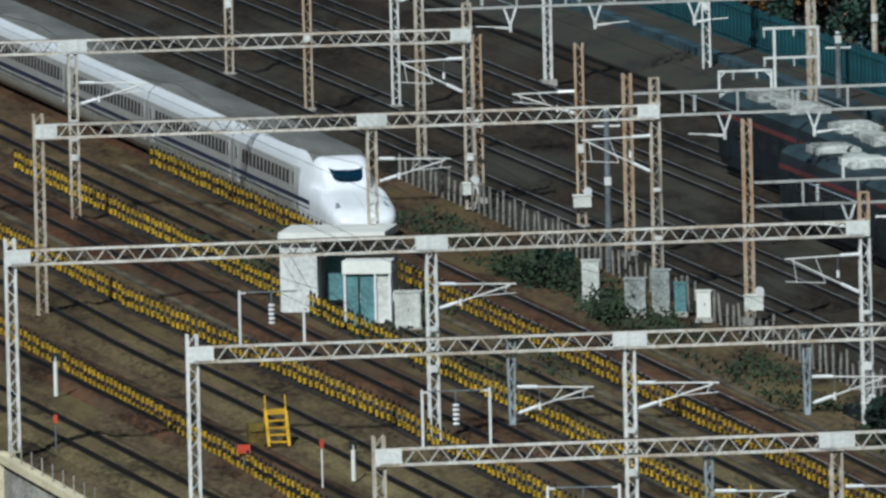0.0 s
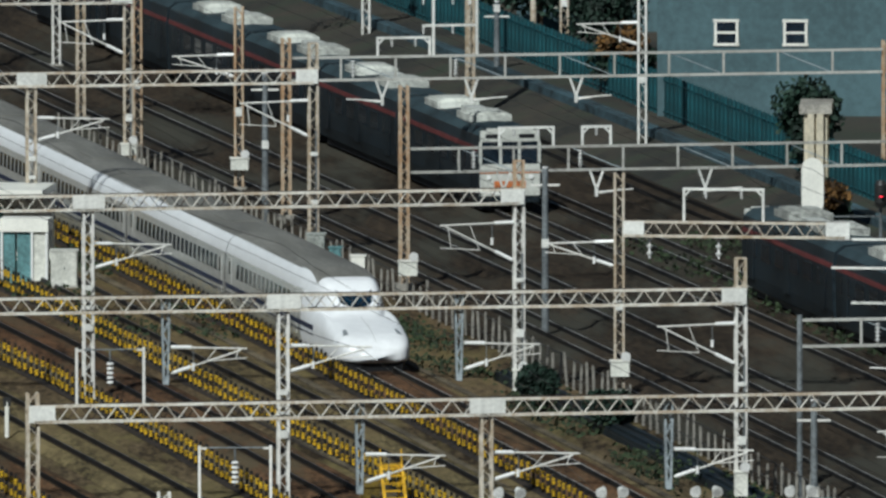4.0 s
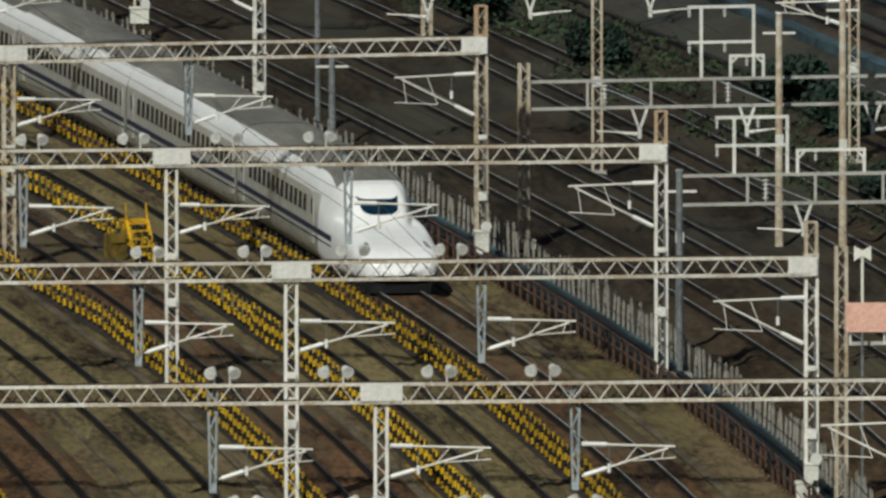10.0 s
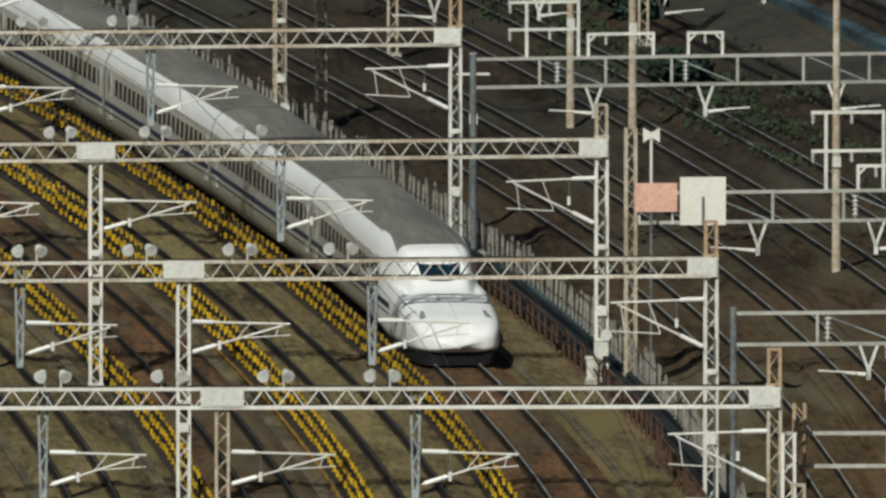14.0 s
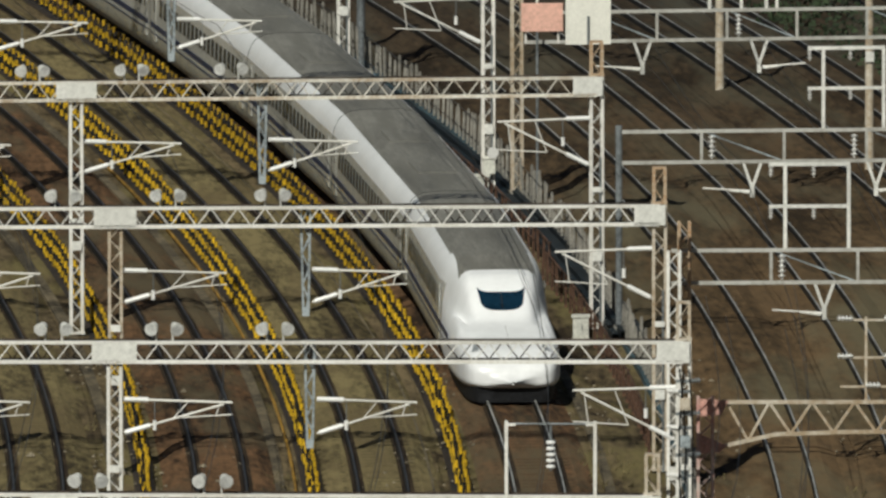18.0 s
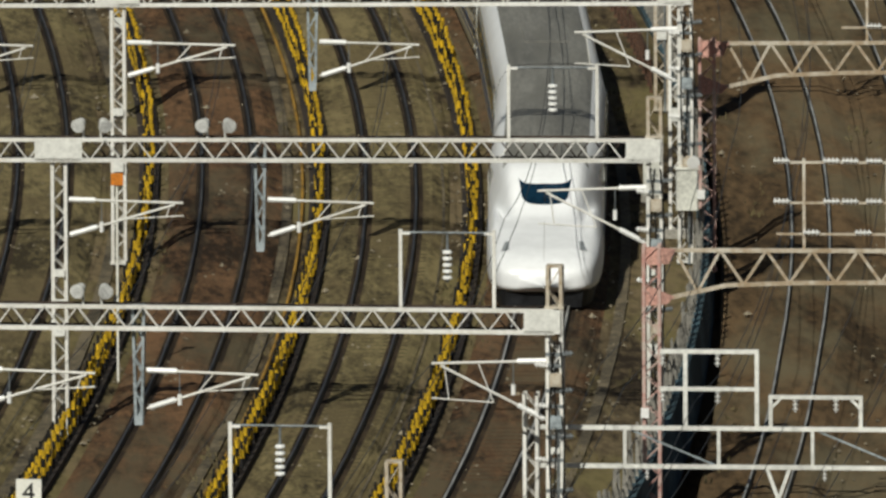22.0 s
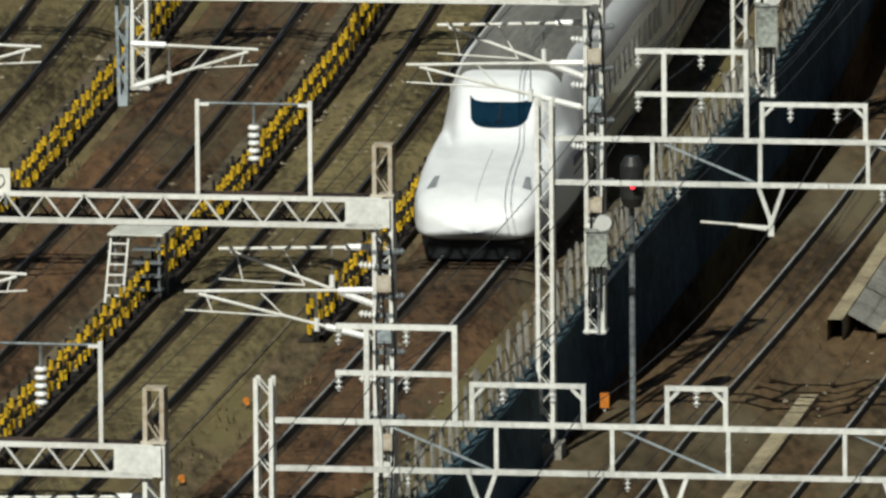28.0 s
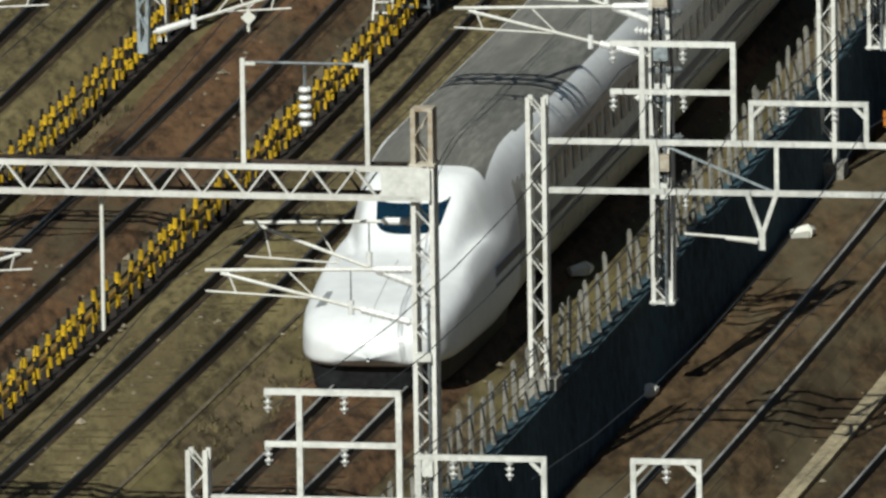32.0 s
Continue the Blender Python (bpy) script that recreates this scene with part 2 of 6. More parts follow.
def cubic(xs, ys):
    """A natural cubic through the knots, straight beyond its ends."""
    x, y = np.array(xs, float), np.array(ys, float)
    n, h = len(x), np.diff(x)
    a, b = np.eye(n), np.zeros(n)
    for i in range(1, n - 1):
        a[i, i - 1], a[i, i], a[i, i + 1] = h[i - 1], 2 * (h[i - 1] + h[i]), h[i]
        b[i] = 6 * ((y[i + 1] - y[i]) / h[i] - (y[i] - y[i - 1]) / h[i - 1])
    m = np.linalg.solve(a, b)

    def at(t):
        if t < x[0]:
            return float(y[0] + (t - x[0]) * ((y[1] - y[0]) / h[0] - h[0] * m[1] / 6))
        if t > x[-1]:
            return float(y[-1] + (t - x[-1]) * ((y[-1] - y[-2]) / h[-1] + h[-1] * m[-2] / 6))
        i = min(max(int(np.searchsorted(x, t)) - 1, 0), n - 2)
        u, w = x[i + 1] - t, t - x[i]
        return float((m[i] * u ** 3 + m[i + 1] * w ** 3) / (6 * h[i]) + (y[i] / h[i] - m[i] * h[i] / 6) * u + (y[i + 1] / h[i] - m[i + 1] * h[i] / 6) * w)
    return at


main_line = cubic(KY, KX)


def slope(y):
    return (main_line(y + 1) - main_line(y - 1)) / 2


def on_line(y, off=0.0, z=0.0):
    """A point beside the main track's centre, off metres to its right as seen from the camera."""
    s = slope(y)
    c = 1 / math.sqrt(1 + s * s)
    return Vector((main_line(y) + off * c, y - off * s * c, z))


def table(*rows):
    ys, vs = zip(*rows)
    return lambda y: float(np.interp(y, ys, vs))


# offsets of tracks and fence rows along the line
TRACKS = [table((400, 0), (1000, 0)), table((400, -4.75), (790, -4.7), (900, -5.6)), table((400, -9.5), (780, -9.7), (900, -11.0)),
          table((400, -14.6), (760, -15.6), (900, -18)), table((400, -19.4), (760, -19.8), (900, -22.5)), table((400, -24.2), (760, -24.6), (900, -27.5))]
FENCES = [table((400, -2.35), (700, -2.3), (850, -2.1), (1000, -2.0)), table((400, -6.9), (780, -6.8), (830, -7.8), (920, -8.4)),
          table((400, -12.0), (740, -11.9), (780, -13.2), (860, -13.6), (920, -15.3)), table((400, -21.6), (900, -22.6))]
PICKETS = table((400, 3.5), (440, 3.4), (470, 3.15), (490, 3.3), (520, 4.0), (560, 4.3), (640, 4.8), (700, 5.9), (840, 6.5), (950, 7.4))
TRENCH = table((455, 0.1), (466, 0.3), (475, 1.3), (510, 1.4), (540, 0.7), (570, 0.25), (620, 0.1))
RIDE = table((790, 0.28), (860, 0.06), (930, 0.02))
LOW = table((300, -1.8), (520, -1.8), (600, -0.9), (680, -0.15), (760, 0.0))


def strip(offs, y0, y1, step, zs):
    """A long strip that follows the line: offsets and heights are functions of y."""
    g = Geo()
    n = max(1, int(round((y1 - y0) / step)))
    k = len(offs)
    for i in range(n + 1):
        y = y0 + (y1 - y0) * i / n
        for o, z in zip(offs, zs):
            g.v.append(tuple(on_line(y, o(y) if callable(o) else o, z(y) if callable(z) else z)))
    for i in range(n):
        for j in range(k - 1):
            a = i * k + j
            g.f.append((a, a + 1, a + k + 1, a + k))
    return g


# ---------- ground ----------
def ground_sheet():
    offs = [lambda y: -2500, lambda y: -300, lambda y: -60, lambda y: -20, lambda y: 0, lambda y: PICKETS(y) + 0.2,
            lambda y: PICKETS(y) + 0.3, lambda y: PICKETS(y) + 0.3 + TRENCH(y), lambda y: PICKETS(y) + 0.35 + TRENCH(y), lambda y: PICKETS(y) + 12, lambda y: 60, lambda y: 300, lambda y: 2500]
    low = lambda y: LOW(y) - 0.05
    deep = lambda y: LOW(y) - min(2.4, 2.0 * TRENCH(y))
    zs = [-0.05] * 6 + [deep, deep] + [low] * 5
    ob = part("ground", strip(offs, -400, 4600, 10, zs), [GROUND, LOWEARTH], pick=lambda p: 0 if p.index % 12 < 6 else 1)
    tagged(ob, "brown weathered ballast ground of a wide railway yard", "ground", kind="structure")


ground_sheet()


# Stained ballast, with each rail's shadow painted into the same dark strip.
RAILBAND = mat("rail_shadow_stain", (0.036, 0.026, 0.018), 0.95, 0, 0.4, 2.5, 0.05, other=(0.02, 0.015, 0.011), spec=0.1, patch=((0.07, 0.05, 0.03), 0.9), along=0.3)
BRIGHTRAIL = mat("polished_rail_head", (0.42, 0.42, 0.4), 0.4, 0.3, 0.25, 2)
SLEEPERS = {m.name: Geo().box(0, 0, 0, 2.4, 0.22, 0.036).mesh("sleeper", m) for m in (BALLAST, OLIVE)}


def track(off, y0, y1, label, low=False, height=0.0, polished=RAILTOP, bed=BALLAST, gauge=0.75, single=False):
    z = (lambda y: LOW(y)) if low else (lambda y: height)
    o = off if callable(off) else (lambda y: off)
    t = tagged(thing("railway_track", Matrix(), label, "railway track", "tracks of the yard"), kind="structure")
    part("ballast_bed", strip([lambda y, d=d: o(y) + d for d in (-gauge - 1.0, -gauge - 0.5, gauge + 0.5, gauge + 1.0)], y0, y1, 8,
                              [lambda y, d=d: z(y) + d for d in (-0.04, 0.12, 0.12, -0.04)]), LOWEARTH if low else bed, t)
    g = Geo()
    y = y0
    while y < y1:
        p = on_line(y, o(y), z(y) + 0.103 + random.uniform(-0.004, 0.005))
        s = slope(y)
        a = Vector((1, -s, 0)).normalized() * (gauge + 0.45)
        if single and 412 < y < 620:
            part("sleeper", SLEEPERS[bed.name], None, t, m=Matrix.Translation(p) @ pose(0, 0, 0, 0, 0, math.degrees(math.atan(-s))))
        else:
            g.bar(p - a, p + a, 0.22, 0.036)
        y += 0.75 if y < 620 else 1.5
    tagged(part("sleeper_row", g, LOWEARTH if low else bed, t), kind="stuff")
    for d in (-gauge, gauge):
        if not low:
            part("brake_dust", strip([lambda y, e=e: o(y) + d + e for e in (-0.17, 0.21)], y0, y1, 6, [lambda y: z(y) + 0.126] * 2), RAILBAND, t, "dark ballast stain and painted rail shadow beside the rail")
        part("rail", strip([lambda y, e=e: o(y) + d + e for e in (-0.07, -0.035, 0.035, 0.07)], y0, y1, 6,
                           [lambda y, e=e: z(y) + e for e in (0.12, 0.28, 0.28, 0.12)]), RAIL, t)
        part("rail_head", strip([lambda y, e=e: o(y) + d + e for e in (-0.028, 0.028)], y0, y1, 6,
                                [lambda y: z(y) + 0.285] * 2), polished, t, "worn bright running surface")


for i, o in enumerate(TRACKS):
    track(o, 340, 1250, "ballasted railway track with dark rails in brown stone", bed=(BALLAST, OLIVE, BALLAST, OLIVE, BALLAST, OLIVE)[i], polished=BRIGHTRAIL if i == 0 else RAILTOP if i < 4 else RAIL, single=i < 2)
CONV = [table((400, 6.1), (465, 6.1), (500, 7.0), (560, 7.3), (640, 8.6), (720, 10.2), (1200, 10.6)), table((400, 10.2), (500, 10.9), (600, 11.6), (720, 14.0), (1200, 14.8)),
        table((400, 15.5), (700, 18.4), (850, 19.6), (1900, 19.6)), table((400, 19.5), (700, 22), (850, 22.8), (1900, 22.8)), lambda y: 28.0]
for i, o in enumerate(CONV):
    track(o, 340, 1250 if i in (0, 1, 4) else 1900, "ballasted narrow-gauge track with rusty rails", low=True, polished=BRIGHTRAIL if i in (0, 1, 2, 3) else RAIL, bed=YARD, gauge=0.56)


# ---------- overhead line portals ----------
HB = 7.9


def lattice_post(name, parent, x, z0, z1, w=0.36, material=GALV, label="", y=0.0):
    h = z1 - z0
    g = Geo()
    n = max(2, int(h / 0.38))
    for sy in (-1, 1):
        for k in range(n):
            za, zb = z0 + h * k / n, z0 + h * (k + 1) / n
            s = 1 if k % 2 else -1
            g.bar((x - s * w / 2, y + sy * w / 2, za), (x + s * w / 2, y + sy * w / 2, zb), 0.08, 0.02)
    for sx in (-1, 1):
        for k in range(n):
            za, zb = z0 + h * k / n, z0 + h * (k + 1) / n
            s = 1 if k % 2 else -1
            g.bar((x + sx * w / 2, y - s * w / 2, za), (x + sx * w / 2, y + s * w / 2, zb), 0.08, 0.02)
    p = part(name, Geo().box(x, y, z0 + 0.06, w + 0.16, w + 0.16, 0.05), material, parent, label)
    tagged(part("lacing", g, material, p), kind="stuff")
    for sx in (-1, 1):
        for sy in (-1, 1):
            part("corner_angle", Geo().bar((x + sx * w / 2, y + sy * w / 2, z0), (x + sx * w / 2, y + sy * w / 2, z1), 0.09), material, p)
    return p


def truss(parent, xa, xb, material=GALV, d=0.56):
    """A box truss along x between xa and xb, its front lattice bar by bar."""
    n = max(2, int(round(abs(xb - xa) / 0.85)))
    pitch = (xb - xa) / n
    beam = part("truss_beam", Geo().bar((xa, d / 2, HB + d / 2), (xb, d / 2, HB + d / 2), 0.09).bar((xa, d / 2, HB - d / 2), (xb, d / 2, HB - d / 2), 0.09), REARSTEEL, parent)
    part("top_chord", Geo().bar((xa, -d / 2, HB + d / 2), (xb, -d / 2, HB + d / 2), 0.1), material, beam)
    part("bottom_chord", Geo().bar((xa, -d / 2, HB - d / 2), (xb, -d / 2, HB - d / 2), 0.11), material, beam)
    up = Geo().bar((0, -d / 2, -d / 2), (pitch / 2, -d / 2, d / 2), 0.03, 0.1, up=(0, 1, 0)).mesh("lattice_bar", material)
    dn = Geo().bar((pitch / 2, -d / 2, d / 2), (pitch, -d / 2, -d / 2), 0.03, 0.1, up=(0, 1, 0)).mesh("lattice_bar", material)
    back = Geo()
    for k in range(n):
        x = xa + pitch * k
        part("lattice_bar", up, None, beam, m=pose(x, 0, HB))
        part("lattice_bar", dn, None, beam, m=pose(x, 0, HB))
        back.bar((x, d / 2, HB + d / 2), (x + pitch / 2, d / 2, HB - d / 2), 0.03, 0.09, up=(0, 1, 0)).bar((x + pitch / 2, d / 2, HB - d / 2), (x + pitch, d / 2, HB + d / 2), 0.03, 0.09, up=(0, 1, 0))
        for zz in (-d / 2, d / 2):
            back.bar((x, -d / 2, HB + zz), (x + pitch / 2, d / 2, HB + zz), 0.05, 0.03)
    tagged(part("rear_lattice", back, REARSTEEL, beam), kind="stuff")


def cantilever(parent, x, s, reach, y=0.0, zt=6.15, zb=5.15, label=""):
    """A catenary arm from a post at x reaching s*reach sideways."""
    c = part("cantilever", Geo().tube((x + s * 0.2, y, zt), (x + s * reach, y, zt - 0.1), 0.035).tube((x + s * 0.2, y, zb), (x + s * reach * 0.93, y, zt - 0.15), 0.035)
             .tube((x + s * reach * 0.5, y, zb + 0.45), (x + s * reach, y, zb + 0.55), 0.02).tube((x + s * reach * 0.62, y, zt - 0.1), (x + s * reach * 0.5, y, zb + 0.45), 0.018)
             .tube((x + s * reach * 0.9, y, zt - 0.1), (x + s * reach * 0.86, y, zb + 0.5), 0.018), GALV, parent, label)
    q = Vector((x + s * reach * 0.93, y, zt - 0.15)) - Vector((x + s * 0.2, y, zb))
    p = Vector((x + s * 0.2, y, zb))
    part("insulator", Geo().tube((x + s * 0.2, y, zt), (x + s * 0.98, y, zt - 0.02), 0.072, 8).ribbed((x + s * 0.2, y, zt), (x + s * 0.98, y, zt - 0.02), 0.085, 6), CERAMIC, c)
    part("insulator", Geo().tube(p + q * 0.03, p + q * 0.28, 0.072, 8).ribbed(p + q * 0.03, p + q * 0.28, 0.085, 6), CERAMIC, c)
    part("insulator", Geo().tube((x + s * reach * 0.34, y, zt - 0.62), (x + s * reach * 0.34, y, zt - 0.9), 0.06, 8), CERAMIC, c)
    part("hanger", Geo().tube((x + s * reach * 0.34, y, zt - 0.05), (x + s * reach * 0.34, y, zt - 0.62), 0.015, 6), DARKSTEEL, c)
    return c


def dropper(parent, x, z0, material=BRACKET):
    """A tapered lattice bracket hanging from the beam."""
    z1 = HB + 0.3
    b = part("hanging_bracket", Geo().box(x, 0, z1 - 0.02, 0.36, 0.3, 0.04).mesh("hanging_bracket", material), None, parent, "grey tapered lattice bracket")
    part("bracket_foot", Geo().box(x, 0, z0 + 0.1, 0.2, 0.3, 0.24), material, b)
    for s in (-1, 1):
        part("bracket_leg", Geo().bar((x + s * 0.145, 0, z1 - 0.03), (x + s * 0.075, 0, z0), 0.07, 0.26), material, b)
    n, lace = 7, Geo()
    for k in range(n):
        za, zb = z1 - (z1 - z0) * k / n, z1 - (z1 - z0) * (k + 1) / n
        wa, wb = 0.14 - 0.01 * k, 0.13 - 0.01 * k
        s = 1 if k % 2 else -1
        for y in (-0.12, 0.12):
            lace.bar((x - s * wa, y, za), (x + s * wb, y, zb), 0.045)
    tagged(part("lacing", lace, material, b), kind="stuff")
    return b


LENS = mat("floodlight_glass", (0.78, 0.79, 0.78), 0.3, 0, 0.2, 6, spec=0.8)


def floodlight(parent, x, s):
    f = part("floodlight", Geo().tube((x, 0, HB + 0.28), (x, 0, HB + 0.65), 0.03).tube((x + s * 0.05, 0.1, HB + 0.74), (x + s * 0.14, -0.2, HB + 0.64), 0.11, 12, 0.2), PLATE, parent, "round metal floodlight on a short stem")
    part("lens", Geo().tube((x + s * 0.1405, -0.202, HB + 0.639), (x + s * 0.144, -0.212, HB + 0.635), 0.175, 12), LENS, f)


def portal(left, mid, right, lights=(), drops=(), feeders=(), mat_posts=GALV, top_mat=GALVRUST, top_extra=1.1, double=False, lift=0.0, geared=False, beam=GALV):
    """A portal over the tracks; the three points are the places of its posts."""
    r = Vector((*right, 0))
    l = Vector((*left, 0))
    span = (r - l).length
    ang = math.atan2(r.y - l.y, r.x - l.x)
    t = thing("catenary_portal", Matrix.Translation(r) @ pose(0, 0, 0, 0, 0, math.degrees(ang)),
              "grey steel lattice portal carrying the overhead line across the tracks", "portal", "portals over the main tracks")
    xm = -(r - Vector((*mid, 0))).length
    truss(t, -span, xm, beam)
    truss(t, xm, 0, beam)
    lattice_post("post", t, 0, 0.0, HB + 0.3, 0.36, mat_posts)
    lattice_post("post_top", t, 0, HB + 0.3, HB + 0.3 + top_extra, 0.34, top_mat, "rust-stained top of the end post")
    part("post_cap", Geo().box(0, 0, HB + 0.32 + top_extra, 0.42, 0.42, 0.05), top_mat, t)
    lattice_post("post", t, xm, 0.0, HB - 0.3, 0.36, mat_posts)
    lattice_post("post", t, -span, 0.0, HB + 0.75, 0.36, mat_posts)
    for px, pz, ph in ((0.0, 2.4, 0.32), (0.0, 4.55, 0.16), (xm, 2.9, 0.28), (xm, 3.7, 0.14), (xm, 4.5, 0.2)):
        if px or top_extra:
            part("clamp_box", Geo().box(px, -0.26, pz, 0.3, 0.16, ph), PLATE, t, "small pale box clamped to the post")
    part("cable_pipe", Geo().tube((0.1, -0.26, 0.0), (0.1, -0.26, 5.6), 0.035, 6), DARKSTEEL, t)
    part("gusset_plate", Geo().box(xm, -0.31, HB, 1.3, 0.05, 0.62), PLATE, t, "pale painted steel plate")
    part("gusset_plate", Geo().box(-0.3, -0.31, HB, 0.95, 0.05, 0.62), PLATE, t, "pale painted steel plate")
    part("gusset_plate", Geo().box(-span + 0.3, -0.31, HB, 0.95, 0.05, 0.62), PLATE, t, "pale painted steel plate")
    cantilever(t, 0, -1, 4.3 if double else 3.2, zt=6.2 if double else 6.85, zb=5.15 if double else 5.3)
    if double:
        cantilever(t, 0, -1, 3.7, 0.8, 7.0, 5.7)
    cantilever(t, xm, 1, 3.4, zt=6.15 + lift, zb=5.15 + lift)
    for x in drops:
        dropper(t, x, 4.75 + lift)
        cantilever(t, x, 1, 3.1, zt=6.15 + lift, zb=5.15 + lift)
    for x in lights:
        floodlight(t, x - 0.24, -1)
        floodlight(t, x + 0.24, 1)
    for x in feeders:
        feeder_frame(t, x, HB + 0.28)
    if geared:
        post_gear(t)
    return t


def post_gear(parent):
    """Cable joints, clamps and insulators strapped to the end post."""
    for k, (z, s) in enumerate(((7.05, 1), (6.75, -1), (6.1, 1), (5.7, -1), (4.9, 1), (4.3, -1), (3.5, 1))):
        g = part("post_insulator", Geo().ribbed((s * 0.16, -0.24, z), (s * 0.5, -0.34, z + 0.05), 0.085, 4), CERAMIC if k % 2 else DARKSTEEL, parent)
        part("strap", Geo().box(0, -0.22, z, 0.44, 0.04, 0.09), DARKSTEEL, g)
    for k, z in enumerate((6.4, 5.3, 3.0)):
        part("junction_box", Geo().box(0.05, -0.3, z, 0.3, 0.2, 0.34).box(0.05, -0.41, z, 0.22, 0.02, 0.24), BRACKET if k % 2 else GALVRUST, parent, "small grey junction box")
    for x, w in ((-0.12, 0.3), (0.02, -0.25), (0.16, 0.2)):
        part("cable_loop", Geo().line([(x + w * math.sin(math.pi * u) * (1 - u), -0.3 - 0.1 * math.sin(math.pi * u), 7.4 - 6.8 * u) for u in np.linspace(0, 1, 12)], 0.022), BLACK, parent)


def disc_string(parent, x, z, n=5, r=0.13):
    """Flat porcelain discs on a dark core under a short hanger."""
    core = part("insulator_string", Geo().tube((x, 0, z), (x, 0, z - 0.36), 0.035, 6).tube((x, 0, z - 0.36), (x, 0, z - 0.42 - 0.165 * n), 0.045, 6), DARKSTEEL, parent, "hanging string of white insulator discs")
    for k in range(n):
        zz = z - 0.42 - 0.165 * k
        part("disc", Geo().tube((x, 0, zz), (x, 0, zz - 0.05), r * 0.8, 10, r).tube((x, 0, zz - 0.05), (x, 0, zz - 0.085), r, 10, r * 0.9), CERAMIC, core)


def feeder_frame(parent, x, z, w=2.42, h=2.05):
    """Two uprights with a wire between and an insulator string that hangs from it."""
    f = part("feeder_frame", Geo().tube((x - w / 2, 0, z + h - 0.08), (x + w / 2, 0, z + h - 0.08), 0.03), DARKSTEEL, parent, "thin grey frame with a hanging insulator")
    for s in (-1, 1):
        part("upright", Geo().bar((x + s * w / 2, 0, z), (x + s * w / 2, 0, z + h), 0.09).bar((x + s * w / 2, 0, z + h - 0.1), (x + s * (w / 2 - 0.25), 0, z + h - 0.1), 0.07), GALV, f)
    disc_string(f, x, z + h - 0.12)


PORTALS = [((-22.5, 966), (-4.7, 967), (13.1, 968.4)),
           ((-6.0, 916.5), (8.3, 917.6), (20.4, 919.5)),
           ((-6.8, 850), (9.8, 853), (27.2, 854.5)), ((0.3, 803), (16.6, 806), (34.1, 807)), ((6.8, 758.5), (23.0, 761), (40.3, 763)),
           ((10.9, 720.5), (27.4, 721), (44.3, 721.3)), ((13.8, 681.2), (29.8, 681.2), (46.8, 682)), ((14.9, 643.8), (30.9, 643.8), (47.7, 644)),
           ((14.3, 608.4), (30.3, 607.6), (46.9, 607)), ((12.5, 574.5), (28.5, 573), (44.9, 571.8)), ((9.3, 540), (25.1, 538.2), (41.3, 536.3)),
           ((5.6, 507.5), (21.0, 504.7), (36.1, 502)), ((-1.5, 473), (13.9, 469.9), (29.7, 466.9)), ((-8, 442), (7.4, 438.6), (23.2, 435.1)), ((-14.2, 412), (1.2, 408), (17.0, 404.2))]
for i, (l, m, r) in enumerate(PORTALS):
    portal(l, m, r, lift=0.35 if i >= 9 else 0.1, geared=9 <= i <= 13, beam=GALV if i >= 8 else GALVOLD, double=i >= 12, lights=(-11.8, -15.0, -18.2, -21.7) if 5 <= i <= 9 else (-12.0, -15.4) if i in (10, 11) else (), drops=(-10.8, -22.0) if i > 2 else (), top_mat=RUST if i in (2, 4, 5, 7, 8) else GALVRUST, mat_posts=GALVRUST if i in (0, 1, 4, 8) else GALV, feeders=(-31.0,) if 3 <= i <= 7 else (-2.3,) if i == 14 else (-2.78,) if i >= 10 else ())


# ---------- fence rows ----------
# Dark brown for the shadow painted along the foot of the stake fences.
FOOTSHADE = mat("fence_foot_shade", (0.035, 0.025, 0.018), 0.9, 0, 0.4, 1.5, 0, other=(0.012, 0.01, 0.009))
BANDS = ((0.06, 0.53), (0.29, 0.76))


def stake_mesh(bands):
    g = Geo().tube((0, 0, 0), (0, 0, 1.0), 0.04, 6)
    n = len(g.f)
    for z in bands:
        g.tube((0, 0, z), (0, 0, z + 0.23), 0.056, 8)
    return g.mesh("stake", [BLACK, YELLOW], lambda p: 1 if p.index >= n else 0)


STAKES = [stake_mesh(bands) for bands in BANDS]


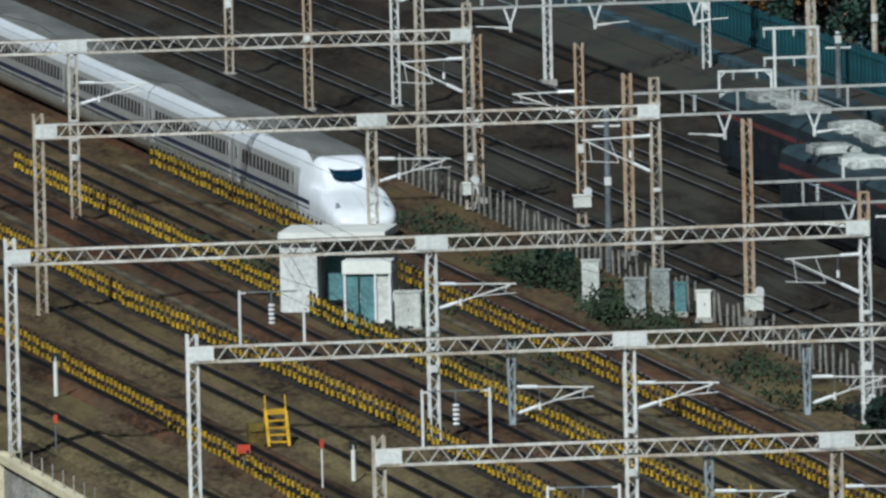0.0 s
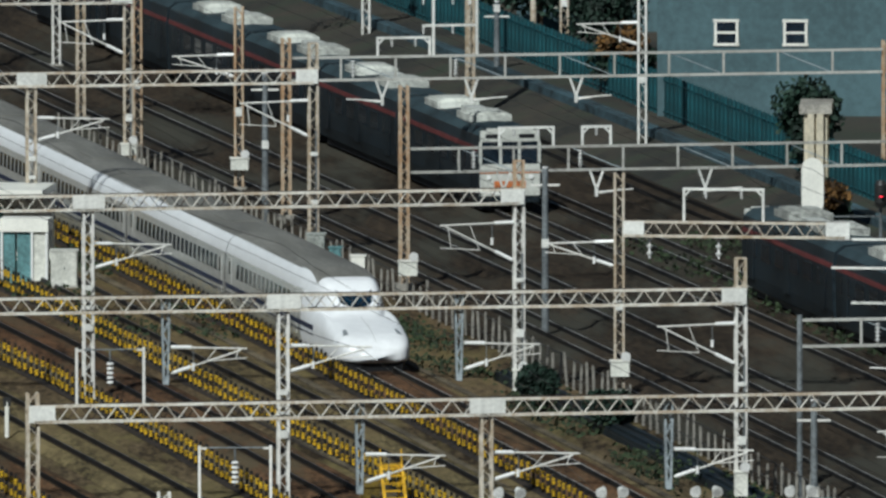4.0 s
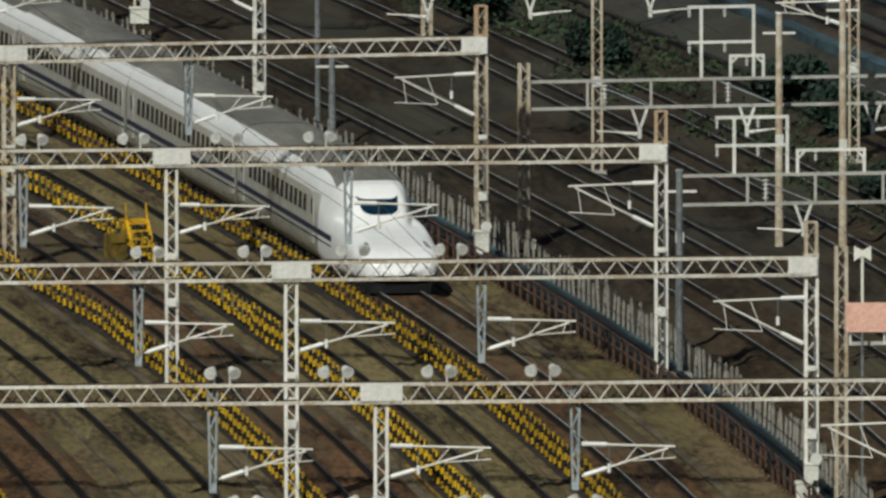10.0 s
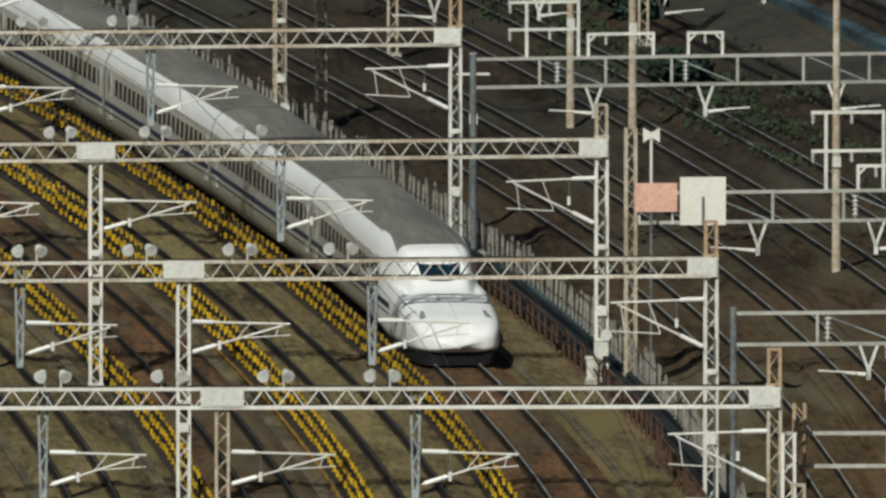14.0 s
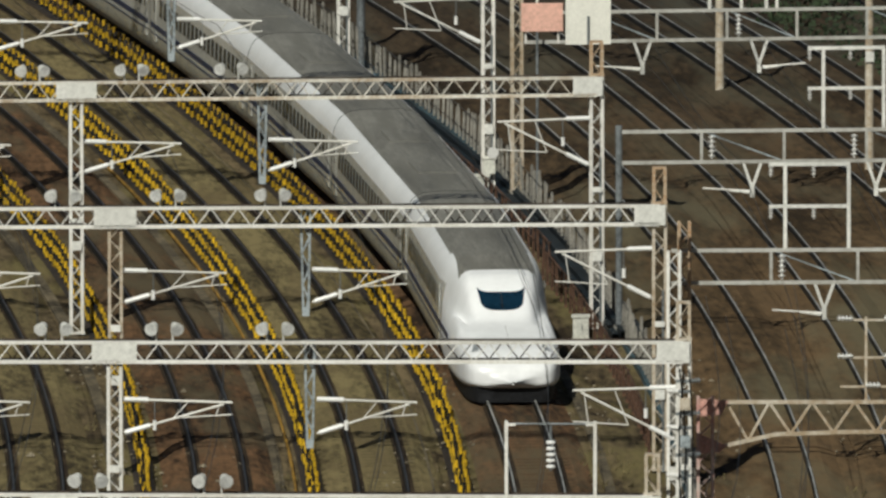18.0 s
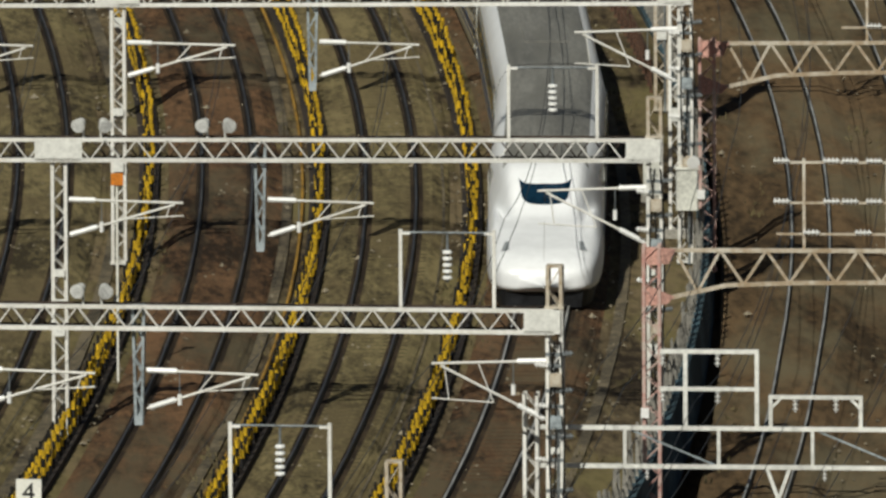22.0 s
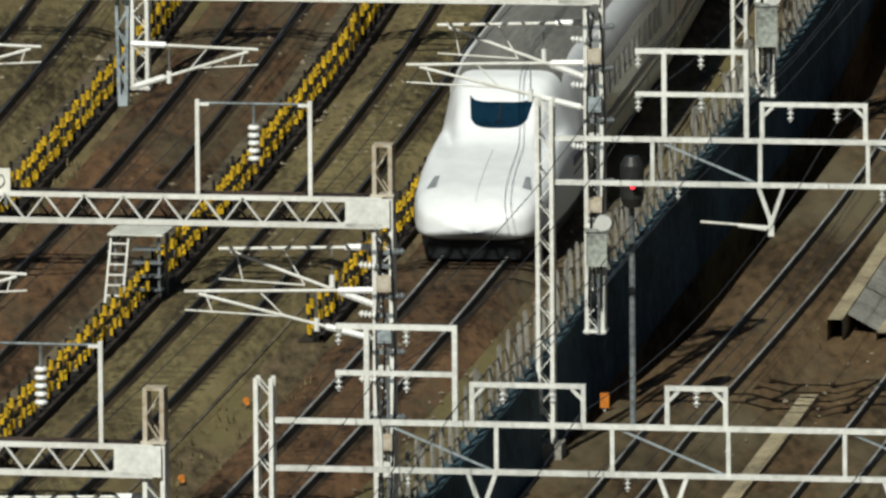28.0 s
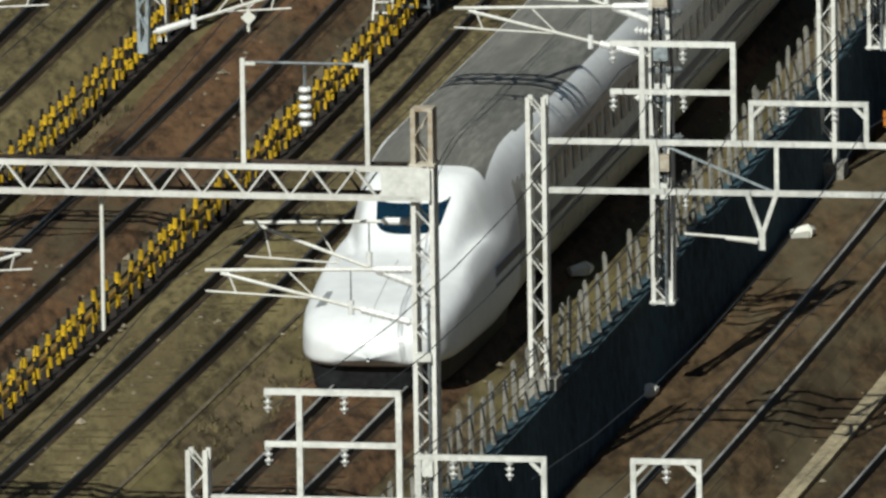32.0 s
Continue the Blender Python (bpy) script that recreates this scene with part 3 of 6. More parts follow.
def stake_fence(off, y0, y1, near=(425, 700)):
    f = thing("stake_fence", Matrix(), "row of black stakes with yellow sleeves and black rails", "fence", "yellow fences between tracks")
    count, k, y = 0, 0, y0
    rest = Geo()
    while y < y1:
        far = y > 740
        p = on_line(y, off(y) + (0 if far else 0.08) * (-1) ** k + random.uniform(-0.03, 0.03), random.uniform(-0.06, 0.02))
        k += 1
        if near[0] < y < near[1] and count < 298:
            part("stake", STAKES[k % 2], None, f, m=Matrix.Translation(p) @ pose(0, 0, 0, random.uniform(-3, 3), random.uniform(-3, 3), 0))
            count += 1
        else:
            r = 0.075 if far else 0.061
            rest.tube(p, p + Vector((0, 0, 1.0)), r, 4)
            for z in (0.12, 0.58) if far else BANDS[k % 2]:
                rest.tube(p + Vector((0, 0, z)), p + Vector((0, 0, z + (0.25 if far else 0.215))), r + 0.002, 5)
        y += 1.2 if far else 0.62
    # flat and raised strips added as the fence's shadow on the ground
    part("weed_sheet", strip([lambda y: off(y) - 0.3, lambda y: off(y) + 0.32], y0, y1, 6, [-0.03, -0.03]), FOOTSHADE, f, "dark strip painting the shade under the stakes")
    part("base_board", strip([lambda y: off(y) + 0.2, lambda y: off(y) + 0.2, lambda y: off(y) + 0.3, lambda y: off(y) + 0.3], y0, y1, 6, [-0.06, 0.14, 0.14, -0.06]), FOOTSHADE, f, "dark raised strip standing in for shadow along the stakes' foot")
    me2 = rest.mesh("stake_row", [BLACK, YELLOW], lambda p: 1 if (p.index % 20) >= 6 else 0)
    tagged(part("stake_row", me2, None, f), kind="stuff")
    for z in (0.28, 0.72):
        part("rail_wire", Geo().line([on_line(yy, off(yy), z) for yy in np.arange(y0, y1, 6.0)], 0.02), BLACK, f)


stake_fence(FENCES[0], 466, 1000)
stake_fence(FENCES[1], 400, 1000)
stake_fence(FENCES[2], 400, 1000)
stake_fence(FENCES[3], 400, 1000)


# ---------- boundary fence and retaining wall on the right ----------
def boundary():
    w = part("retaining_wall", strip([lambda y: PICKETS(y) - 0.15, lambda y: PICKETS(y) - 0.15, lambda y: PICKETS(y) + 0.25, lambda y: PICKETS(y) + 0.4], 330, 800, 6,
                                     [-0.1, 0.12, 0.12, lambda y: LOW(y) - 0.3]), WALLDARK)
    tagged(w, "concrete retaining wall under the boundary fence, its shade painted dark teal", "wall", kind="structure")
    f = thing("picket_fence", Matrix(), "row of grey concrete pickets on a low wall", "fence")
    me = Geo().bar((0, 0, 0), (0, 0, 1.4), 0.08).bar((0, 0, 1.4), (0, 0, 1.46), 0.05).mesh("picket", CONCRETE)
    y, k = 402, 0
    while y < 985:
        y += 1.25 if y < 620 else 1.1 if y < 800 else 1.6
        part("picket", me, None, f, m=Matrix.Translation(on_line(y, PICKETS(y), 0.1 if y < 700 else 0.0)) @ pose(0, 0, 0, random.uniform(-4, 4), random.uniform(-4, 4), random.uniform(0, 40)) @ Matrix.Diagonal((1, 1, random.uniform(0.7, 1.05), 1)))
    for z in (0.5, 1.2):
        part("fence_wire", Geo().line([on_line(yy, PICKETS(yy), z) for yy in np.arange(402, 985, 5.0)], 0.02), WIRE, f)


boundary()


# ---------- the white express train ----------
def nose_section(s):
    """Half width, base height of the top, bottom, cab height and cab half width at s metres behind the tip."""
    w = float(np.interp(s, (0, 0.06, 0.15, 0.4, 0.8, 1.6, 3.0, 5, 7), (0.03, 0.9, 1.15, 1.34, 1.46, 1.58, 1.65, 1.68, 1.68)))
    zt = float(np.interp(s, (0, 0.06, 0.15, 0.4, 1.0, 2.2, 3.6, 4.8, 6.0, 7.0, 8.0, 9.0, 9.8, 10.6), (0.63, 0.95, 1.12, 1.32, 1.54, 1.76, 1.94, 2.03, 2.1, 2.22, 2.5, 2.95, 3.35, 3.6)))
    zb = float(np.interp(s, (0, 0.06, 0.2, 0.8, 2, 6), (0.55, 0.5, 0.42, 0.33, 0.25, 0.13)))
    cab = float(np.interp(s, (3.6, 4.1, 4.5, 4.9, 5.4, 5.9, 6.4, 7.0, 8.0, 9.0, 9.8, 10.6), (0, 0.06, 0.19, 0.4, 0.7, 0.97, 1.13, 1.15, 0.98, 0.62, 0.25, 0)))
    cw = float(np.interp(s, (3.6, 4.3, 4.9, 5.4, 6.4, 7.5, 8.5, 9.5, 10.6), (0.85, 0.98, 1.08, 1.17, 1.33, 1.46, 1.55, 1.6, 1.66)))
    return w, zt, zb, cab, cw


def raised(s, x):
    """What the cab, and the shoulder beside it, add to the top of the nose."""
    _, _, _, cab, cw = nose_section(s)
    wing = 0.14 * math.exp(-((abs(x) - 1.42) / 0.17) ** 2) * float(np.interp(s, (2.4, 4.0, 6.6, 8.6), (0, 1, 1, 0)))
    groove = 0.15 * math.exp(-((abs(x) - cw - 0.05) / 0.12) ** 2) * float(np.interp(s, (4.0, 4.8, 6.4, 7.6), (0, 1, 1, 0)))
    return cab * math.exp(-abs(x / cw) ** 11) + wing - groove


def section_power(s):
    return float(np.interp(s, (0, 2, 6.5, 9), (0.4, 0.36, 0.36, 0.44)))


def section_point(s, k, n):
    w, zt, zb, _, _ = nose_section(s)
    a = -math.pi / 2 + math.pi * k / n
    c, d = math.cos(a), math.sin(a)
    mid = zb + 0.42 * (zt - zb)
    x = w * max(0.0, c) ** section_power(s)
    z = mid + (zt - mid) * d ** 0.56 if d >= 0 else mid - (mid - zb) * (-d) ** 0.5
    if d > 0:
        z += raised(s, x) * min(1.0, d * 3)
    return x, z


def nose_top(s, x):
    """Height of the nose's upper surface."""
    w, zt, zb, _, _ = nose_section(s)
    c = min(1.0, abs(x) / w) ** (1 / section_power(s))
    d = math.sqrt(max(0.0, 1 - c * c))
    mid = zb + 0.42 * (zt - zb)
    return mid + (zt - mid) * d ** 0.56 + raised(s, x) * min(1.0, d * 3)


def nose_patch(edge, nu=20, nv=10, lift=0.015):
    """A sheet laid on the nose; edge(u, v) gives the distance from the tip and the side offset."""
    g = Geo()
    for j in range(nv + 1):
        for i in range(nu + 1):
            s, x = edge(2 * i / nu - 1, j / nv)
            g.v.append((x, s - lift * 0.5, nose_top(s, x) + lift))
    for j in range(nv):
        for i in range(nu):
            a = j * (nu + 1) + i
            g.f.append((a, a + 1, a + nu + 2, a + nu + 1))
    return g


def screen_edge(u, v):
    low, top = 4.72 + 0.08 * u * u + 0.2 * u ** 6, 5.5 + 0.22 * abs(u) ** 6
    return low + (top - low) * v, u * (0.66 + 0.1 * v)


def loft(length, nosed):
    """Shell of a car along -y from its front end at y = 0: lists of vertices and quads with their middle."""
    st = sorted({*((0, 0.06, *np.arange(0.15, 1.2, 0.15)) if nosed else ()), *(np.arange(1.2, 11.6, 0.2) if nosed else ()), *np.arange(11.6 if nosed else 0, length, 1.2), length})
    n, vs, fs = RING // 2, [], []
    for s in st:
        half = [section_point(s if nosed else 20, k, n) for k in range(n + 1)]
        ring = half + [(-x, z) for x, z in half[-2:0:-1]]
        vs += [(x, s, z) for x, z in ring]
    m = 2 * n
    for i in range(len(st) - 1):
        for k in range(m):
            fs.append((i * m + k, i * m + (k + 1) % m, (i + 1) * m + (k + 1) % m, (i + 1) * m + k))
    caps = [tuple(range(m)), tuple((len(st) - 1) * m + k for k in range(m - 1, -1, -1))]
    return vs, fs, caps


def plough():
    """The skirt under the nose, following its outline."""
    g = Geo()
    st = (0.25, 0.5, 0.9, 1.5, 2.5, 4.0, 6.0, 8.0)
    for s in st:
        w = nose_section(s)[0] * 0.93
        g.v += [(-w * 0.93, s + 0.1, -0.05), (-w, s, 0.6), (w, s, 0.6), (w * 0.93, s + 0.1, -0.05)]
    g.f.append((0, 1, 2, 3))
    for i in range(len(st) - 1):
        a = 4 * i
        for k in range(4):
            g.f.append((a + k, a + 4 + k, a + 4 + (k + 1) % 4, a + (k + 1) % 4))
    return g


RING = 96


def hood(y, length, scale):
    """The smooth cover round the gap between two cars."""
    g = Geo()
    half = [section_point(20, k, 18) for k in range(37 // 2 + 1)]
    ring = half + [(-x, z) for x, z in half[-2:0:-1]]
    for yy in (y, y + length):
        g.v += [(x * scale, yy, 1.95 + (z - 1.95) * scale) for x, z in ring]
    m = len(ring)
    g.f += [(k, (k + 1) % m, m + (k + 1) % m, m + k) for k in range(m)]
    return g


def train_car(name, length, nosed, label):
    car = thing(name, Matrix(), label, "train car", "cars of the white train")
    vs, fs, caps = loft(length, nosed)
    kinds = {"body": [], "side": [], "skirt": [], "roof": [], "underframe": []}
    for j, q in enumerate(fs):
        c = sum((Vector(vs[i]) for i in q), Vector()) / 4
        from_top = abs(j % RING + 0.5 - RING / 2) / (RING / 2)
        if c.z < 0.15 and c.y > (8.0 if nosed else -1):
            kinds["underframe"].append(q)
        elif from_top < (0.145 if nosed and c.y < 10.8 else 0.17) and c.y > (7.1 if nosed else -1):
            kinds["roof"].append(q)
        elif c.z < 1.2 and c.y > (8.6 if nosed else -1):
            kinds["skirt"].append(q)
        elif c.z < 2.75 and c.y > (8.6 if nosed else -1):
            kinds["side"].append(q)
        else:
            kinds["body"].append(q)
    kinds["underframe"] += caps[1:] if nosed else caps
    kinds["body"] += caps[:1] if nosed else []
    for key, mt, lab in (("body", WHITE, "glossy white car body"), ("side", SIDE, "glossy white side with its shade painted in as grey"), ("skirt", LOWSIDE, "white lower side greyed for shade and mirrored ballast"), ("roof", ROOF, "sooty grey roof"), ("underframe", SKIRT, "dark underframe skirt")):
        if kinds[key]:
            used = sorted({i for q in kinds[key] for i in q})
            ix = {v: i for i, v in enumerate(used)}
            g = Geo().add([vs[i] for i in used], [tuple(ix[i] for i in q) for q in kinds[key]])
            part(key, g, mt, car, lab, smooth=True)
    wm = Geo().box(0, 0, 0, 0.012, 0.62, 0.6).mesh("window", GLASS)
    stripe0 = 5.5 if nosed else 0.3
    for sx in (-1, 1):
        for z, hh in ((1.42, 0.2), (1.14, 0.05)):
            part("stripe", Geo().box(sx * 1.683, (stripe0 + length) / 2, z, 0.012, length - stripe0 - 0.3, hh), BLUE, car, "dark blue stripe")
        y = 11.5 if nosed else 2.2
        while y < length - 2.4:
            part("window", wm, None, car, m=pose(sx * 1.682, y, 2.2, 0, sx * -3.0, 0))
            y += 1.04
        for yd in ((9.9,) if nosed else (1.1,)) + (length - 1.2,):
            part("door", Geo().box(sx * 1.678, yd, 1.75, 0.02, 0.75, 1.75), SIDE, car, "white sliding door")
            part("door_window", Geo().box(sx * 1.684, yd, 2.2, 0.02, 0.28, 0.55), GLASS, car)
    part("gangway_hood", hood(length - 0.02, 0.2, 0.985), ROOF, car, "grey smooth hood between the cars", smooth=True)
    if not nosed:
        for yy, ln in ((7.0, 3.4), (16.5, 3.4)):
            part("roof_hatch", Geo().box(0.0, yy, 3.6, 1.3, ln, 0.05), ROOF, car)
    if nosed:
        part("snow_plough", plough(), SKIRT, car, "dark snow plough under the nose")
        part("windscreen", nose_patch(screen_edge), SCREEN, car, "dark curved windscreen with raised upper corners", smooth=True)
        part("windscreen_pillar", nose_patch(lambda u, v: (4.8 + 0.62 * v, 0.02 * u), 2, 6, 0.03), SKIRT, car)
        part("coupler_hatch_seam", nose_patch(lambda u, v: (0.35 + 3.4 * v, 0.008 * u), 2, 10, 0.012), SIDE, car)
        for sx in (-1, 1):
            part("headlamp", nose_patch(lambda u, v: (1.0 + 0.75 * v, sx * (1.12 - 0.06 * v + (0.11 - 0.05 * v) * u)), 6, 6, 0.012), LAMPGLASS, car, "slim grey headlamp set flush in the nose", smooth=True)
    return car


LAMPGLASS = mat("headlamp_glass", (0.3, 0.32, 0.33), 0.15, 0, 0.2, 4, spec=0.7)
CARS = []
first = train_car("express_front_car", 27.2, True, "white high-speed train front car with long rounded nose")
CARS.append((first, 0.0, 27.2))
second = train_car("express_car", 24.85, False, "white high-speed train car with grey roof and small windows")
CARS.append((second, 27.35, 24.85))
for i in range(6):
    CARS.append((copy_thing(second, Matrix()), 27.35 + 25.0 * (i + 1), 24.85))

NOSE = cubic((0, 2.25, 4.5, 6, 8, 9, 11, 13, 15.5, 19, 21, 23, 25.5, 28.5, 30, 32),
             (951, 900, 852, 821.5, 784.5, 766.5, 732.2, 700.2, 661.2, 606.9, 575.9, 545.7, 510.3, 469.3, 449.6, 424.4))


def back_from(y, d):
    """The y of the line's point d metres up the line from y."""
    while d > 0:
        k = min(2.0, d)
        y += k / math.sqrt(1 + slope(y + k / 2) ** 2)
        d -= k
    return y


# ---------- conventional lines: pipe portals, posts, signals ----------
def across(y, off, z=0.0):
    """A pose on the line with x pointing to the right across the tracks."""
    p = on_line(y, off, z)
    return Matrix.Translation(p) @ pose(0, 0, 0, 0, 0, math.degrees(math.atan(-slope(y))))


def hanging(parent, x, y, z, h=0.34, r=0.085):
    part("insulator", Geo().ribbed((x, y, z), (x, y, z - h), r, 3), CERAMIC, parent)


def u_frame(parent, x, z, w, h):
    f = part("wire_frame", Geo().bar((x - w / 2 - 0.05, 0, z + h), (x + w / 2 + 0.05, 0, z + h), 0.1), PLATE, parent)
    for s in (-1, 1):
        part("upright", Geo().bar((x + s * w / 2, 0, z), (x + s * w / 2, 0, z + h - 0.05), 0.1).bar((x + s * w / 2, 0, z + h - 0.3), (x + s * (w / 2 - 0.25), 0, z + h - 0.05), 0.07), PLATE, f)
    for k in ((-0.5, 0.5) if w > 2 else (0,)):
        hanging(f, x + k * w * 0.45, 0, z + h - 0.05)


def double_frame(parent, x, z, w=1.85, h=1.95, arm=0.65):
    f = part("wire_frame", Geo().bar((x - arm, 0, z + h), (x + w + 0.05, 0, z + h), 0.11), PLATE, parent)
    part("crossbar", Geo().bar((x - arm, 0, z + h * 0.5), (x + w, 0, z + h * 0.5), 0.1), PLATE, f)
    for xx in (x, x + w):
        part("upright", Geo().bar((xx, 0, z), (xx, 0, z + h - 0.055), 0.11), PLATE, f)
    for xx in (x - arm + 0.06, x + w * 0.45):
        hanging(f, xx, 0, z + h - 0.05)
        hanging(f, xx, 0, z + h * 0.5 - 0.05)


def v_bracket(parent, x, z, arm=1):
    v = part("v_bracket", Geo().bar((x - 0.3, 0, z), (x, 0, z - 0.85), 0.09).bar((x + 0.3, 0, z), (x, 0, z - 0.85), 0.09).bar((x, 0, z - 0.7), (x, 0, z - 1.15), 0.13), PLATE, parent)
    part("steady_arm", Geo().tube((x, 0, z - 0.95), (x + arm * 1.6, 0, z - 0.85), 0.03).tube((x + arm * 0.1, 0, z - 1.0), (x + arm * 0.75, 0, z - 0.92), 0.045), GALV, v)


WEATHERED = mat("weathered_pipe_paint", (0.46, 0.46, 0.43), 0.7, 0, 0.25, 1.5, other=(0.3, 0.29, 0.26), island=0.1)


def pipe_portal(y, off, length, zc, z0, frames=("double", "wide", "small"), post=GALV, paint=PLATE, top=0.9, gap=1.0, label="", dx=0.0, thin=False, small=8.3, start=0.1, far_x=6.6):
    t = thing("pipe_portal", across(y, off), label or "white steel pipe portal with wire frames over the conventional tracks", "portal", "portals over the conventional tracks")
    paint = WEATHERED if y > 600 else paint
    part("top_chord", Geo().bar((start, 0, zc), (length, 0, zc), 0.11), paint, t)
    part("bottom_chord", Geo().bar((start, 0, zc - gap), (length, 0, zc - gap), 0.11), paint, t)
    n = max(2, int(length / 2.3))
    for k in range(1, n + 1):
        x = length * k / n
        part("vertical", Geo().bar((x, 0, zc - gap + 0.05), (x, 0, zc - 0.05), 0.09), paint, t)
        if k % 2 == 0:
            part("diagonal", Geo().bar((x - length / n, 0.02, zc), (x, 0.02, zc - gap), 0.045), BRACKET, t)
    if thin:
        part("post", Geo().tube((0, 0, z0), (0, 0, zc + 0.2), 0.11, 10), DARKSTEEL, t, "slim grey tubular post")
    else:
        lattice_post("post", t, 0, z0, zc + top, 0.32, post)
    lattice_post("post", t, length, LOW(y) - 0.1, zc + 0.4, 0.32, post)
    part("footing", Geo().box(0, 0, z0 + 0.1, 0.75, 0.75, 0.5), CONCRETE, t)
    if "double" in frames:
        double_frame(t, 1.9 + dx, zc + 0.05)
    if "wide" in frames:
        u_frame(t, 5.27 + dx, zc + 0.05, 2.33, 0.78)
    if "small" in frames:
        u_frame(t, small + dx, zc + 0.05, 1.22, 0.78)
    if "far_double" in frames:
        double_frame(t, far_x, zc + 0.05, 1.95, 2.6, 0.5)
    for x in (4.3 + dx, 8.3 + dx, 13.0 + dx):
        if x < length:
            v_bracket(t, x, zc - gap, -1 if x < 6 else 1)
    for x in (3.0, 7.6):
        if y > 600:
            part("insulator_string", Geo().ribbed((x, 0, zc - 0.15), (x, 0.0, zc - 0.9), 0.12, 5), CERAMIC, t)
        else:
            hanging(t, x, 0, zc - gap - 0.05, 0.3, 0.07)
    return t


pipe_portal(388.4, 3.7, 17, 4.95, -0.05, small=8.7)
pipe_portal(425.7, 3.3, 17, 5.16, 0.0, dx=0.25, small=8.8)
pipe_portal(461.8, 3.65, 17, 5.4, LOW(461) - 0.05, dx=0.8)
pipe_portal(503.9, 3.2, 17, 4.95, -0.05, dx=2.1)
pipe_portal(610.2, 4.75, 16, 6.42, -0.05, ("far_double",), RUST, start=-0.4, far_x=3.1)
pipe_portal(642.0, 4.75, 16, 6.6, -0.05, ("far_double",), thin=True)
pipe_portal(681.0, 5.4, 24, 6.4, -0.05, ("small", "far_double"), GALVRUST, top=2.2)
pipe_portal(720.5, 5.4, 26, 7.1, -0.05, ("double", "wide", "small"), thin=True)
pipe_portal(767.0, 7.5, 26, 6.07, -0.05, ("far_double", "small"), GALVRUST, top=0.7)
pipe_portal(805.0, 6.5, 26, 7.05, -0.05, ("wide", "small"), thin=True)


def beam_over(x0, y0, x1, y1, z):
    """A lattice beam between two posts with a frame under its right end."""
    a, e = Vector((x0, y0, 0)), Vector((x1, y1, 0))
    t = thing("lattice_beam", Matrix.Translation((x0, y0, z - HB)) @ pose(0, 0, 0, 0, 0, math.degrees(math.atan2(y1 - y0, x1 - x0))), "weathered steel lattice beam between two posts over the low tracks", "beam")
    n = (e - a).length
    truss(t, 0.2, n - 0.2, GALVRUST)
    part("gusset_plate", Geo().box(0.6, -0.31, HB, 0.85, 0.05, 0.6), PLATE, t)
    part("gusset_plate", Geo().box(n - 0.5, -0.31, HB, 0.95, 0.05, 0.7), PLATE, t)
    u_frame(t, 4.2, HB + 0.3, 3.2, 1.3)
    for x in (1.2, 4.0):
        hanging(t, x, 0, HB - 0.3, 0.9, 0.14)
    g = part("wire_frame", Geo().bar((n + 2.4, 0, HB - 3.4), (n + 2.4, 0, HB + 1.0), 0.1), PLATE, t)
    for zz in (-0.35, -1.5, -2.9):
        part("crossbar", Geo().bar((n - 0.8 if zz > -2 else n, 0, HB + zz), (n + 2.35, 0, HB + zz), 0.09), PLATE, g)


beam_over(31.2, 853.0, 40.4, 851.3, 6.72)
pipe_portal(848.4, 19.2, 15, 7.68, -0.05, ("small",), GALVRUST, top=1.8, gap=1.2)
pipe_portal(902.0, 8.2, 26, 6.0, -0.05, ("wide", "small"), RUST, top=2.7)
pipe_portal(938.0, 9.5, 27, 7.2, -0.05, ("wide", "far_double"), RUST)
pipe_portal(995.0, 10.0, 18.5, 8.1, -0.05, ("small",), GALVRUST)
pipe_portal(1040.0, 24.0, 14, 8.3, -0.05, ("double",), GALV)


